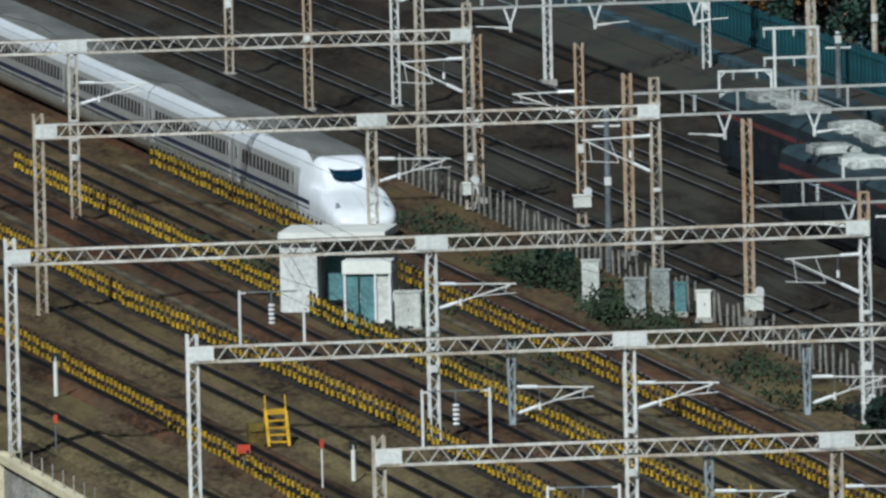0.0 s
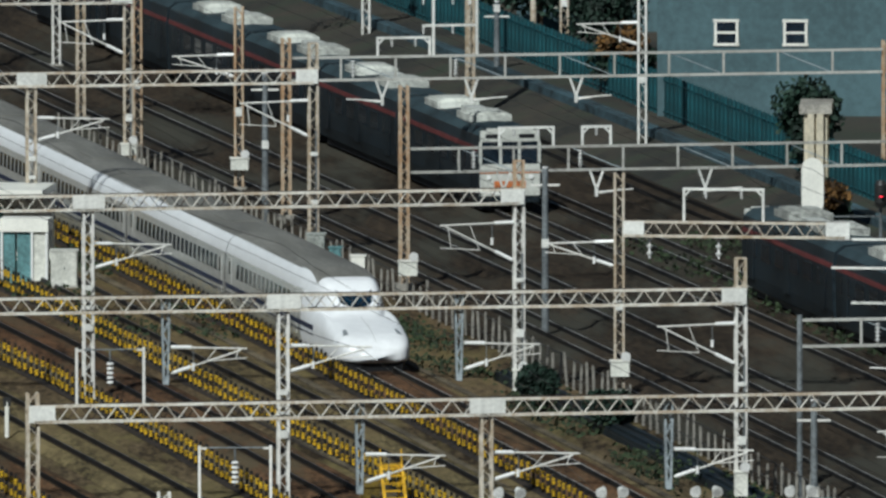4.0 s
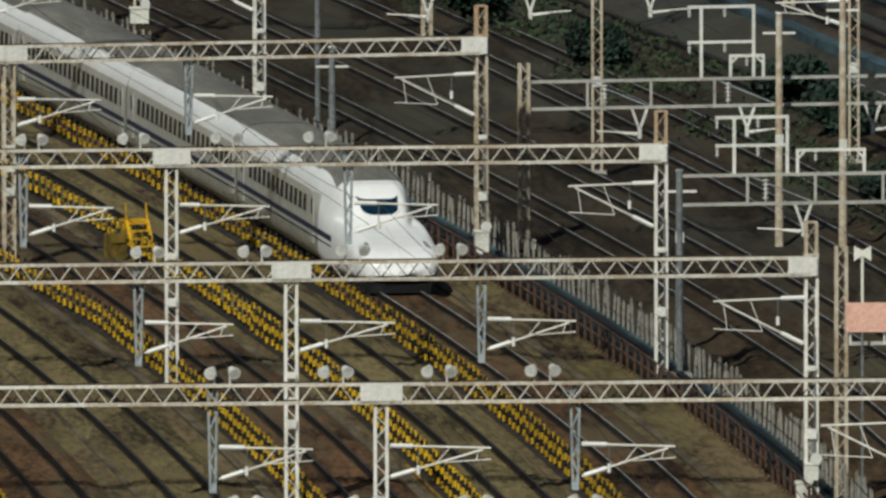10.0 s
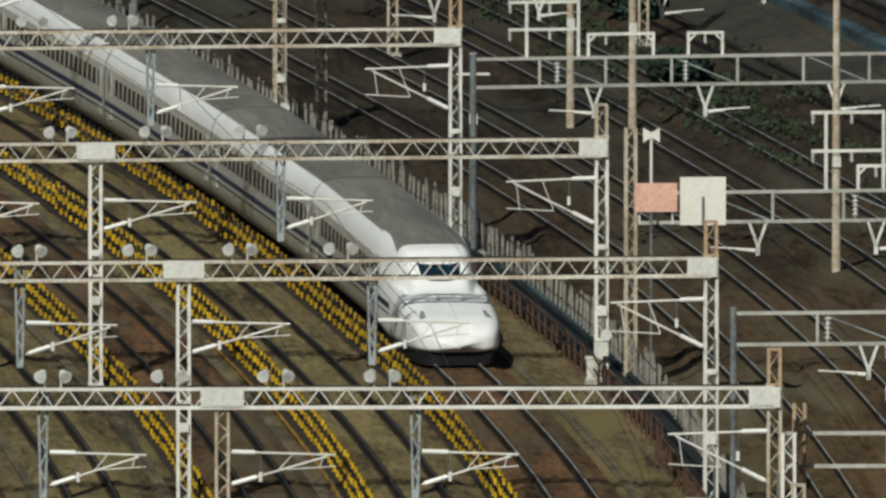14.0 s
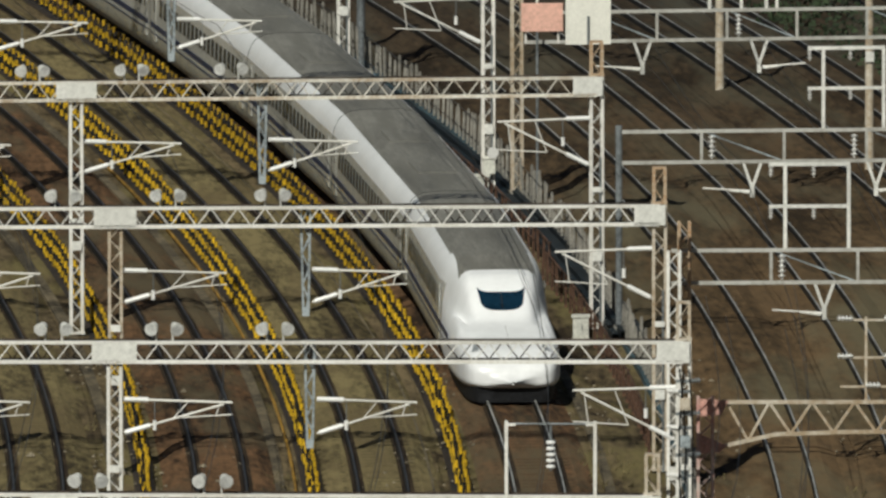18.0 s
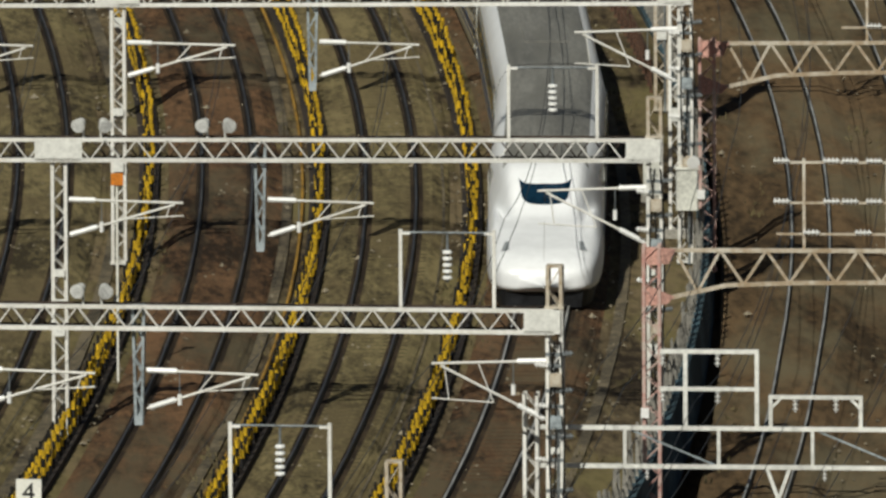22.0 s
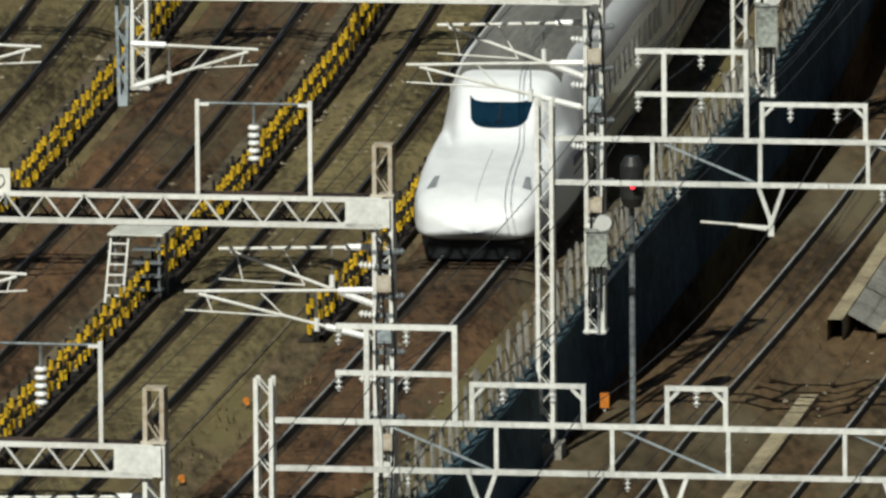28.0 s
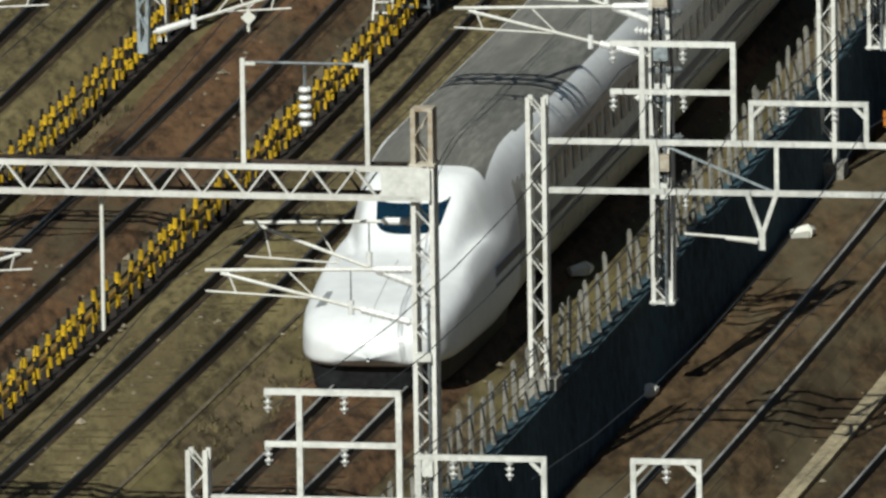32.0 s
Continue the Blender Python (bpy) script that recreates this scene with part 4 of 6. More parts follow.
def arch_truss(y, off, z0, zt, label, rack=0.0):
    """A painted arched truss with a red and white post."""
    t = thing("arched_portal", across(y, off), label, "portal", "arched portals")
    top, low = GALVRUST, GALVRUST
    pts = [(0.75, zt - 1.3), (2.3, zt - 0.95), (4.2, zt - 0.88), (9.0, zt - 0.85), (16.0, zt - 0.85)]
    g = part("top_chord", Geo().bar((0.75, 0, zt), (16.0, 0, zt), 0.11), top, t)
    b = Geo()
    for p, q in zip(pts, pts[1:]):
        b.bar((p[0], 0, p[1]), (q[0], 0, q[1]), 0.11)
    part("arched_chord", b, low, t)
    x, up = 0.9, True
    while x < 15.5:
        za = zt if up else float(np.interp(x, [p[0] for p in pts], [p[1] for p in pts]))
        x2 = x + 0.62
        zb = float(np.interp(x2, [p[0] for p in pts], [p[1] for p in pts])) if up else zt
        part("lattice_bar", Geo().bar((x, 0, za), (x2, 0, zb), 0.075), top, g)
        x, up = x2, not up
    part("end_plate", Geo().add([(0.1, -0.2, zt + 0.12), (0.95, -0.2, zt + 0.05), (0.75, -0.2, zt - 0.35), (0.1, -0.2, zt - 0.4), (0.1, -0.16, zt + 0.12), (0.95, -0.16, zt + 0.05), (0.75, -0.16, zt - 0.35), (0.1, -0.16, zt - 0.4)],
                                [(0, 3, 2, 1), (4, 5, 6, 7), (0, 1, 5, 4), (1, 2, 6, 5), (2, 3, 7, 6), (3, 0, 4, 7)]), PINK, t, "faded pink plate")
    part("knee_plate", Geo().add([(0.1, -0.2, zt - 0.9), (0.9, -0.2, zt - 1.25), (0.7, -0.2, zt - 1.45), (0.1, -0.2, zt - 1.5), (0.1, -0.16, zt - 0.9), (0.9, -0.16, zt - 1.25), (0.7, -0.16, zt - 1.45), (0.1, -0.16, zt - 1.5)],
                                 [(0, 3, 2, 1), (4, 5, 6, 7), (0, 1, 5, 4), (1, 2, 6, 5), (2, 3, 7, 6), (3, 0, 4, 7)]), PINK, t, "faded pink plate")
    lattice_post("post", t, 0.28, z0, zt + 0.15, 0.42, REDPOST, "lattice post in faded red paint")
    lattice_post("post", t, 16.0, LOW(y) - 0.1, zt, 0.42, REDPOST)
    part("lamp_box", Geo().box(0.1, -0.28, zt - 4.4, 0.22, 0.14, 0.26), CERAMIC, t)
    if rack:
        for x in (rack, rack + 2.25):
            part("rack_upright", Geo().bar((x, 0, zt), (x, 0, zt + 2.5), 0.08), GALVRUST, t)
        for k, z in enumerate((0.45, 1.3, 2.4)):
            r = part("rack_bar", Geo().bar((rack - 0.75, 0, zt + z), (rack + 2.3, 0, zt + z), 0.06), GALVRUST, t)
            for x in (-0.6, 0.75, 1.25, 1.9) if k else (0.2, 1.6):
                part("insulator", Geo().ribbed((rack + x - 0.22, -0.06, zt + z + 0.05), (rack + x + 0.22, -0.06, zt + z + 0.05), 0.1, 4), CERAMIC, r)


PINK = mat("faded_pink_paint", (0.5, 0.28, 0.23), 0.8, 0, 0.25, 3)
REDPOST = mat("faded_red_paint", (0.46, 0.23, 0.2), 0.8, 0, 0.3, 1.6, other=(0.5, 0.42, 0.37))
arch_truss(575.5, 4.3, -0.7, 6.0, "arched beige truss on a faded red lattice post", 4.95)
arch_truss(529.2, 4.15, -0.75, 6.15, "arched beige truss on a faded red lattice post", 4.4)


def single_post(x, y, z0, z1, material=GALVRUST, w=0.34, arms=()):
    t = thing("lattice_post", pose(x, y, 0, 0, 0, -6), "weathered steel lattice post beside the tracks", "post", "lattice posts")
    lattice_post("shaft", t, 0, z0, z1, w, material)
    part("footing", Geo().box(0, 0, z0 + 0.08, 0.7, 0.7, 0.35), CONCRETE, t)
    part("tag", Geo().box(0, -0.25, 3.6, 0.3, 0.03, 0.4), PLATE, t, "small white plate")
    for s in arms:
        cantilever(t, 0, s, 3.0)
    return t


for x, y, h, m, arms in ((2.6, 1055, 8.5, GALVRUST, (1,)), (6.3, 1030, 8.5, RUST, ()), (10.5, 1031, 9.5, GALV, (1,)), (13.6, 972.6, 7.6, RUST, ()), (17.9, 956, 8.3, RUST, (-1,)),
                         (31.2, 853.4, 8.9, GALVRUST, (-1,)), (25.8, 1045, 9, GALV, ()), (34.8, 1024, 9.5, GALVRUST, (-1,)),
                         (44.5, 887, 9, GALV, ()), (46.4, 795, 9.6, GALVRUST, ()), (45.1, 577.9, 10.1, GALV, ()), 
                         (36.7, 975, 9, GALV, (-1,)), (56.5, 800, 9.5, GALVRUST, (-1,))):
    single_post(x, y, (LOW(y) if x > main_line(y) + 4.8 else 0) - 0.05, h, m, arms=arms)


def round_pole(x, y, h, material=DARKSTEEL, r=0.16):
    t = thing("pole", pose(x, y, 0), "grey concrete pole beside the tracks", "pole", "poles")
    part("shaft", Geo().tube((0, 0, LOW(y) - 0.1), (0, 0, h), r, 12, r * 0.75), material, t)
    part("cap", Geo().tube((0, 0, h), (0, 0, h + 0.06), r * 0.8, 12), CERAMIC, t)
    part("crossarm", Geo().bar((-0.6, 0, h - 0.7), (0.6, 0, h - 0.7), 0.08), GALV, t)
    part("tag", Geo().box(0, -0.2, 3.9, 0.3, 0.03, 0.36).box(0, -0.18, 3.9, 0.1, 0.05, 0.1), PLATE, t, "small white plate")


for x, y, h in ((18.6, 933, 7.0), (29.1, 880, 7.0), (30.1, 1021, 9.5), (33.5, 1030, 9.5), (57.4, 716, 10.4), (53.7, 766, 9.5), (45.6, 732, 6.2), (51.5, 768, 8.5), (35.2, 770, 7.2), (60.5, 690, 9.0), (31.3, 1016, 4.2)):
    round_pole(x, y, h, DARKSTEEL if h < 8 else GALVRUST)


# ---------- local trains ----------
STEEL = mat("dark_stainless_side", (0.018, 0.028, 0.036), 0.45, 0.3, 0.3, 1.0)
TOPGREY = mat("grey_local_roof", (0.03, 0.05, 0.058), 0.7, 0.1, 0.3, 1.0)
ORANGE = mat("orange_band", (0.5, 0.16, 0.05), 0.5, 0, 0.15, 2)
REDBAND = mat("dull_red_band", (0.15, 0.035, 0.034), 0.6, 0, 0.2, 2)
UNITCREAM = mat("cream_roof_unit", (0.46, 0.47, 0.43), 0.6, 0, 0.3, 1.2, island=0.25)
SILVER = mat("brushed_front", (0.62, 0.63, 0.58), 0.4, 0.2, 0.1, 2)


def local_car(name, length, face, label, band=REDBAND):
    """A box-shaped car; its end faces the camera at y = 0."""
    c = thing(name, Matrix(), label, "train car", "cars of the local trains")
    sec = [(-1.32, 0.35), (-1.42, 0.9), (-1.45, 2.6), (-1.36, 3.3), (-1.0, 3.58), (0, 3.66), (1.0, 3.58), (1.36, 3.3), (1.45, 2.6), (1.42, 0.9), (1.32, 0.35)]
    g = Geo()
    n = len(sec)
    for y in (0, length):
        g.v += [(x, y, z) for x, z in sec]
    for k in range(n):
        g.f.append((k, (k + 1) % n, n + (k + 1) % n, n + k))
    g.f += [tuple(range(n - 1, -1, -1)), tuple(range(n, 2 * n))]
    part("body", g, [STEEL, TOPGREY], c, pick=lambda p: 1 if p.normal.z > 0.35 else 0)
    part("underframe", Geo().box(0, length / 2, 0.25, 2.3, length - 1.2, 0.5), SKIRT, c)
    for sx in (-1, 1):
        part("band", Geo().box(sx * 1.44, length / 2, 2.72, 0.03, length - 0.2, 0.2), band, c, "dull red band under the roof")
        for k in range(6):
            part("window", Geo().box(sx * 1.452, 2.2 + k * (length - 4.4) / 5, 2.1, 0.02, 1.9, 0.75), GLASS, c)
        for k in range(3):
            part("door", Geo().box(sx * 1.455, 1.2 + (0.05 + k * 0.45) * (length - 2.4), 1.7, 0.02, 1.2, 1.85), STEEL, c)
    for yy in (length * 0.3, length * 0.7):
        part("roof_unit", Geo().box(-0.05, yy, 3.76, 1.9, 3.2, 0.3).box(-0.05, yy, 3.94, 1.6, 2.8, 0.08).box(-0.05, yy, 4.0, 1.1, 2.2, 0.05), UNITCREAM, c, "cream rooftop cooling unit")
    part("roof_unit", Geo().box(0.2, length * 0.5, 3.75, 0.9, 1.4, 0.25), SILVER, c)
    if face:
        f = part("front_panel", Geo().box(0, -0.02, 1.35, 2.7, 0.06, 1.4), SILVER, c, "silver front with orange bands")
        part("orange_stripe", Geo().box(0, -0.06, 1.72, 2.72, 0.04, 0.14), ORANGE, f)
        part("orange_stripe", Geo().box(0, -0.06, 1.15, 1.4, 0.04, 0.3), ORANGE, f)
        part("front_brow", Geo().box(0, -0.04, 3.3, 2.66, 0.14, 0.5).box(0, -0.03, 3.58, 2.1, 0.12, 0.12), SILVER, f)
        for x in (-0.75, 0.75):
            part("brow_vent", Geo().box(x, -0.12, 3.3, 0.7, 0.03, 0.18), SKIRT, f)
        for x in (-1.32, -0.42, 0.42, 1.32):
            part("front_pillar", Geo().box(x, -0.04, 2.55, 0.13, 0.08, 1.0), SILVER, f)
        for x in (-0.85, 0, 0.85):
            part("front_window", Geo().box(x, -0.03, 2.55, 0.74, 0.05, 0.95), GLASS, f)
        for x in (-0.95, 0.95):
            part("tail_lamp", Geo().tube((x, -0.05, 1.48), (x, -0.12, 1.48), 0.1, 10), CERAMIC, f)
        part("coupler", Geo().box(0, -0.3, 0.55, 0.4, 0.6, 0.35), SKIRT, c)
    return c


LOCALS = []
for k, (off, face) in enumerate(((CONV[2], True), (CONV[3], True))):
    head = local_car("local_end_car", 19.6, face, "dark stainless local train end car with silver and orange face")
    mid = local_car("local_car", 19.6, False, "dark stainless local train car with a dull red band")
    cars = [head, mid] + [copy_thing(mid, Matrix()) for _ in range(4)]
    LOCALS.append((off, cars))


def away_tail(t):
    return 897.5 + 27.3 * (t - 2.5)


def near_tail(t):
    return 884 - 21.5 * (t - 4.5)


# ---------- equipment beside the tracks ----------
CABINET = mat("pale_cabinet_paint", (0.6, 0.6, 0.54), 0.6, 0, 0.15, 2, island=0.08)
GREYCASE = mat("grey_case_paint", (0.34, 0.36, 0.33), 0.7, 0, 0.3, 2, island=0.15)
TEAL = mat("teal_paint", (0.12, 0.25, 0.26), 0.6, 0, 0.2, 2)
SIGNWHITE = mat("sign_white", (0.78, 0.77, 0.7), 0.5, 0, 0.06, 3)
SIGNBLACK = mat("sign_black", (0.02, 0.02, 0.02), 0.5, 0, 0.1, 3)
ORANGEBOX = mat("orange_box_paint", (0.62, 0.2, 0.02), 0.6, 0, 0.2, 3)
REDBOX = mat("red_board_paint", (0.55, 0.07, 0.03), 0.6, 0, 0.2, 3)
LAMPRED = bpy.data.materials.new("red_signal_lamp")
LAMPRED.use_nodes = True
LAMPRED.node_tree.nodes["Principled BSDF"].inputs["Base Color"].default_value = (0.6, 0.02, 0.02, 1)
LAMPRED.node_tree.nodes["Principled BSDF"].inputs["Emission Color"].default_value = (1, 0.03, 0.05, 1)
LAMPRED.node_tree.nodes["Principled BSDF"].inputs["Emission Strength"].default_value = 3.0


def cabinet(x, y, w, d, h, z=0.0, material=CABINET, turn=-6, label="pale steel equipment cabinet on a concrete plinth"):
    t = thing("equipment_cabinet", pose(x, y, z, 0, 0, turn), label, "cabinet", "equipment cabinets")
    part("plinth", Geo().box(0, 0, 0.08, w + 0.12, d + 0.12, 0.22), CONCRETE, t)
    b = part("case", Geo().box(0, 0, 0.18 + h / 2, w, d, h), material, t)
    part("lid", Geo().box(0, 0, 0.2 + h, w + 0.1, d + 0.1, 0.06), material, b)
    for s in (-1, 1):
        part("door", Geo().box(s * w / 4, -d / 2 - 0.012, 0.2 + h / 2, w / 2 - 0.05, 0.02, h - 0.12), material, b)
    part("handle", Geo().box(0.04, -d / 2 - 0.04, 0.2 + h / 2, 0.03, 0.03, 0.16), DARKSTEEL, b)
    return t


for x, y, w, d, h, m in ((17.4, 913, 0.75, 0.6, 1.9, CABINET), (19.2, 909, 0.9, 0.8, 1.4, GREYCASE), (20.3, 909.5, 0.75, 0.7, 1.7, GREYCASE), (21.1, 908.6, 0.5, 0.5, 1.2, TEAL), (22.0, 905.5, 0.6, 0.5, 1.1, SIGNWHITE), (9.5, 904, 1.1, 0.8, 1.5, CABINET),
                         (36.2, 786, 0.7, 0.6, 1.9, TEAL), (36.9, 784.5, 0.7, 0.6, 1.0, SIGNWHITE), (46.9, 640, 0.5, 0.4, 0.7, CABINET), (46.5, 681, 0.5, 0.4, 0.7, CABINET),
                         (45.0, 586, 0.5, 0.5, 1.2, CABINET)):
    cabinet(x, y, w, d, h, 0.0 if x < main_line(y) + PICKETS(y) + 0.1 else LOW(y) - 0.05, m)


def hut():
    t = thing("relay_hut", pose(6.5, 916.5, 0, 0, 0, -8.5), "white concrete relay hut with an open bay", "hut")
    part("wall", Geo().box(-1.3, 0, 1.55, 1.6, 3.4, 3.1), PLATE, t)
    part("back_wall", Geo().box(1.0, 1.2, 1.4, 3.0, 1.0, 2.8), CABINET, t)
    part("roof", Geo().box(0.2, 0, 3.28, 4.6, 4.2, 0.32), SIGNWHITE, t, "white flat roof slab")
    part("door", Geo().box(0.1, -0.32, 1.5, 0.9, 0.06, 2.2).box(0.1, -0.36, 2.3, 0.6, 0.05, 0.6), TEAL, t, "teal steel door")
    h = thing("transformer_box", pose(7.9, 907.8, 0, 0, 0, -8.5), "white steel box with teal panels and pipes", "cabinet")
    part("canopy", Geo().box(0, 0, 2.5, 2.1, 1.4, 0.55), SIGNWHITE, h)
    for x in (-0.7, 0.0, 0.7):
        part("panel", Geo().box(x, -0.3, 1.1, 0.6, 0.5, 2.2), TEAL if x < 0.5 else CABINET, h)
    for x in (-0.95, 0.35, 0.98):
        part("pipe", Geo().tube((x, -0.62, 0), (x, -0.62, 2.3), 0.06, 8), CERAMIC, h)


hut()


def glyph_board(y, off, z, w, glyph, label):
    t = thing("number_board", across(y, off, z), label, "sign", "boards on the portals")
    part("panel", Geo().box(0, -0.3, w / 2, w, 0.05, w), SIGNWHITE, t)
    part("bracket", Geo().bar((-w * 0.3, -0.26, -0.3), (-w * 0.3, -0.26, w), 0.05).bar((w * 0.3, -0.26, -0.3), (w * 0.3, -0.26, w), 0.05), DARKSTEEL, t)
    if glyph == "ring":
        g = Geo()
        pts = [(0.27 * w * math.cos(k * math.tau / 20), -0.33, w / 2 + 0.27 * w * math.sin(k * math.tau / 20)) for k in range(21)]
        for p, q in zip(pts, pts[1:]):
            g.bar(p, q, 0.015, 0.05, up=(0, 1, 0))
        part("ring", g, SIGNBLACK, t)
    elif glyph == "bars":
        for zz, ww in ((0.7, 0.5), (0.5, 0.6), (0.3, 0.3)):
            part("mark", Geo().box(0, -0.332, w * zz, w * ww, 0.012, 0.06), SIGNBLACK, t)
    else:
        cu = bpy.data.curves.new("digit", "FONT")
        cu.body, cu.size, cu.align_x, cu.extrude = glyph, w * 1.05, "CENTER", 0.006
        tmp = bpy.data.objects.new("digit", cu)
        scene.collection.objects.link(tmp)
        bpy.context.view_layer.update()
        me = bpy.data.meshes.new_from_object(tmp.evaluated_get(bpy.context.evaluated_depsgraph_get()))
        bpy.data.objects.remove(tmp)
        me.materials.append(SIGNBLACK)
        part("digit", me, None, t, m=pose(0, -0.333, w * 0.13, 90, 0, 0))


def beside(i, x):
    """y and offset of the point x metres along a portal from its right post."""
    l, m, r = PORTALS[i]
    a, b = Vector(r), Vector(m)
    p = a + (b - a).normalized() * -x
    return p


def board(i, x, z, w, glyph, label):
    p = beside(i, x)
    y = p.y
    off = (p.x - main_line(y)) / math.sqrt(1 + slope(y) ** 2)
    y2 = y + off * slope(y) / math.sqrt(1 + slope(y) ** 2)
    glyph_board(y2, off, z, w, glyph, label)


board(12, -8.86, HB + 0.3, 0.62, "4", "square white board with a black number four")
board(13, -9.63, HB + 0.3, 0.58, "4", "square white board with a black number four")
board(13, -8.97, HB + 0.3, 0.46, "bars", "small white board with black marks")
board(13, -8.24, HB + 0.3, 0.52, "ring", "square white board with a black ring")


def signal(x, y, z, board_too=False):
    t = thing("colour_light_signal", pose(x, y, 0), "black colour-light signal showing red on a grey pole", "signal", "signals")
    part("pole", Geo().tube((0, 0.15, LOW(y) - 0.1), (0, 0.15, z + 0.6), 0.07, 10), DARKSTEEL, t)
    h = part("head", Geo().tube((0, 0, z), (0, 0.001, z + 0.75), 0.27, 16).tube((0, 0, z - 0.2), (0, 0, z), 0.2, 16, 0.27).tube((0, 0, z + 0.75), (0, 0, z + 0.95), 0.27, 16, 0.16), SIGNBLACK, t, "black signal head")
    part("lamp", Geo().tube((0, -0.275, z + 0.3), (0, -0.3, z + 0.3), 0.06, 12), LAMPRED, h)
    part("hood", Geo().tube((0, -0.26, z + 0.42), (0, -0.5, z + 0.39), 0.09, 10, 0.08), SIGNBLACK, h)
    if board_too:
        rim = [(0.47 * math.cos(k * math.pi / 10), 0.47 * math.sin(k * math.pi / 10)) for k in range(11)]
        rim = [(x, zz + 0.75) for x, zz in rim] + [(-x, -zz - 0.75) for x, zz in rim]
        g, m = Geo(), len(rim)
        g.v = [(-2.9 + x, yy, z + 0.7 + zz) for yy in (0.06, 0.14) for x, zz in rim]
        g.f = [tuple(range(m)), tuple(range(2 * m - 1, m - 1, -1))] + [(k, m + k, m + (k + 1) % m, (k + 1) % m) for k in range(m)]
        part("back_board", g, SIGNWHITE, t, "white oblong board with rounded ends")
        part("board_pole", Geo().tube((-2.9, 0.25, LOW(y) - 0.1), (-2.9, 0.25, z + 1.2), 0.06, 8).bar((-2.9, 0.25, z - 0.6), (0, 0.18, z - 0.6), 0.05), DARKSTEEL, t)


signal(30.35, 464.0, 3.55)
signal(44.2, 905, 3.5, True)


def back_board():
    t = thing("route_board", pose(49.6, 673.6, 6.1), "large pale rectangular board seen from behind", "sign")
    part("panel", Geo().box(0, 0, 0.82, 1.52, 0.12, 1.6), SIGNWHITE, t)
    part("frame", Geo().box(0, -0.1, 0.5, 0.08, 0.05, 0.95).box(0, 0.1, 0.8, 1.3, 0.08, 0.1), DARKSTEEL, t)
    p = thing("pink_board", pose(48.05, 673.6, 6.55), "faded pink rectangular board on a portal", "sign")
    part("panel", Geo().box(0, 0, 0.5, 1.4, 0.1, 0.95), PINKBOARD, p)
    part("bracket", Geo().bar((-0.55, 0.1, -0.4), (-0.55, 0.1, 0.9), 0.06).bar((0.55, 0.1, -0.4), (0.55, 0.1, 0.9), 0.06), GALV, p)


def bow_marker():
    t = thing("bow_tie_marker", pose(BOW[0], 680.6, 0), "white bow-tie shaped marker on a thin pole", "marker")
    z = BOW[1]
    part("pole", Geo().tube((0, 0, 6.4), (0, 0, z), 0.05, 8), SIGNWHITE, t)
    part("stem", Geo().tube((0, 0, LOW(680) - 0.1), (0, 0, 6.4), 0.045, 8), DARKSTEEL, t)
    for s in (-1, 1):
        part("wing", Geo().add([(0, -0.08, z - 0.05), (0, -0.08, z + 0.12), (s * 0.28, -0.08, z + 0.28), (s * 0.28, -0.08, z - 0.22), (0, -0.05, z - 0.05), (0, -0.05, z + 0.12), (s * 0.28, -0.05, z + 0.28), (s * 0.28, -0.05, z - 0.22)],
                               [(0, 3, 2, 1), (4, 5, 6, 7), (0, 1, 5, 4), (1, 2, 6, 5), (2, 3, 7, 6), (3, 0, 4, 7)]), SIGNWHITE, t)


BOW = (48.38, 8.4)
bow_marker()
PINKBOARD = mat("pink_board_paint", (0.78, 0.46, 0.37), 0.7, 0, 0.12, 2)
back_board()


def step_ladder(x, y, turn, size=1.0):
    m = LADDERYELLOW
    t = thing("maintenance_steps", pose(x, y, 0, 0, 0, turn) @ Matrix.Scale(size, 4), "yellow steel maintenance steps standing between tracks", "steps", "yellow steps")
    for s in (-1, 1):
        part("side_rail", Geo().bar((0.45 * s, -0.7, 0), (0.45 * s, 0.2, 1.5), 0.12), m, t)
        part("rear_leg", Geo().bar((0.45 * s, 0.9, 0), (0.45 * s, 0.3, 1.5), 0.09), m, t)
        part("handrail", Geo().bar((0.45 * s, 0.2, 1.5), (0.45 * s, 0.35, 2.2), 0.06), m, t)
    for k in range(5):
        part("tread", Geo().box(0, -0.58 + 0.18 * k, 0.2 + 0.3 * k, 0.9, 0.22, 0.07), m, t)
    part("platform", Geo().box(0, 0.6, 1.5, 1.0, 0.8, 0.08), m, t)
    part("crate", Geo().box(-0.9, 0.3, 0.5, 0.7, 0.7, 1.0).box(-0.9, -0.08, 0.75, 0.6, 0.06, 0.2), OLIVEBOX, t, "dark olive crate")


OLIVEBOX = mat("olive_crate_paint", (0.16, 0.11, 0.015), 0.7, 0, 0.4, 5)
LADDERYELLOW = mat("ladder_yellow", (0.62, 0.36, 0.01), 0.6, 0, 0.2, 3)
for x, y, a in ((3.6, 852, 8), (20.9, 808, 10), (17.3, 764, -5), (27.9, 765, 20), (25.3, 671, 4)):
    step_ladder(x, y, a, 0.7 if y < 700 else 0.9)


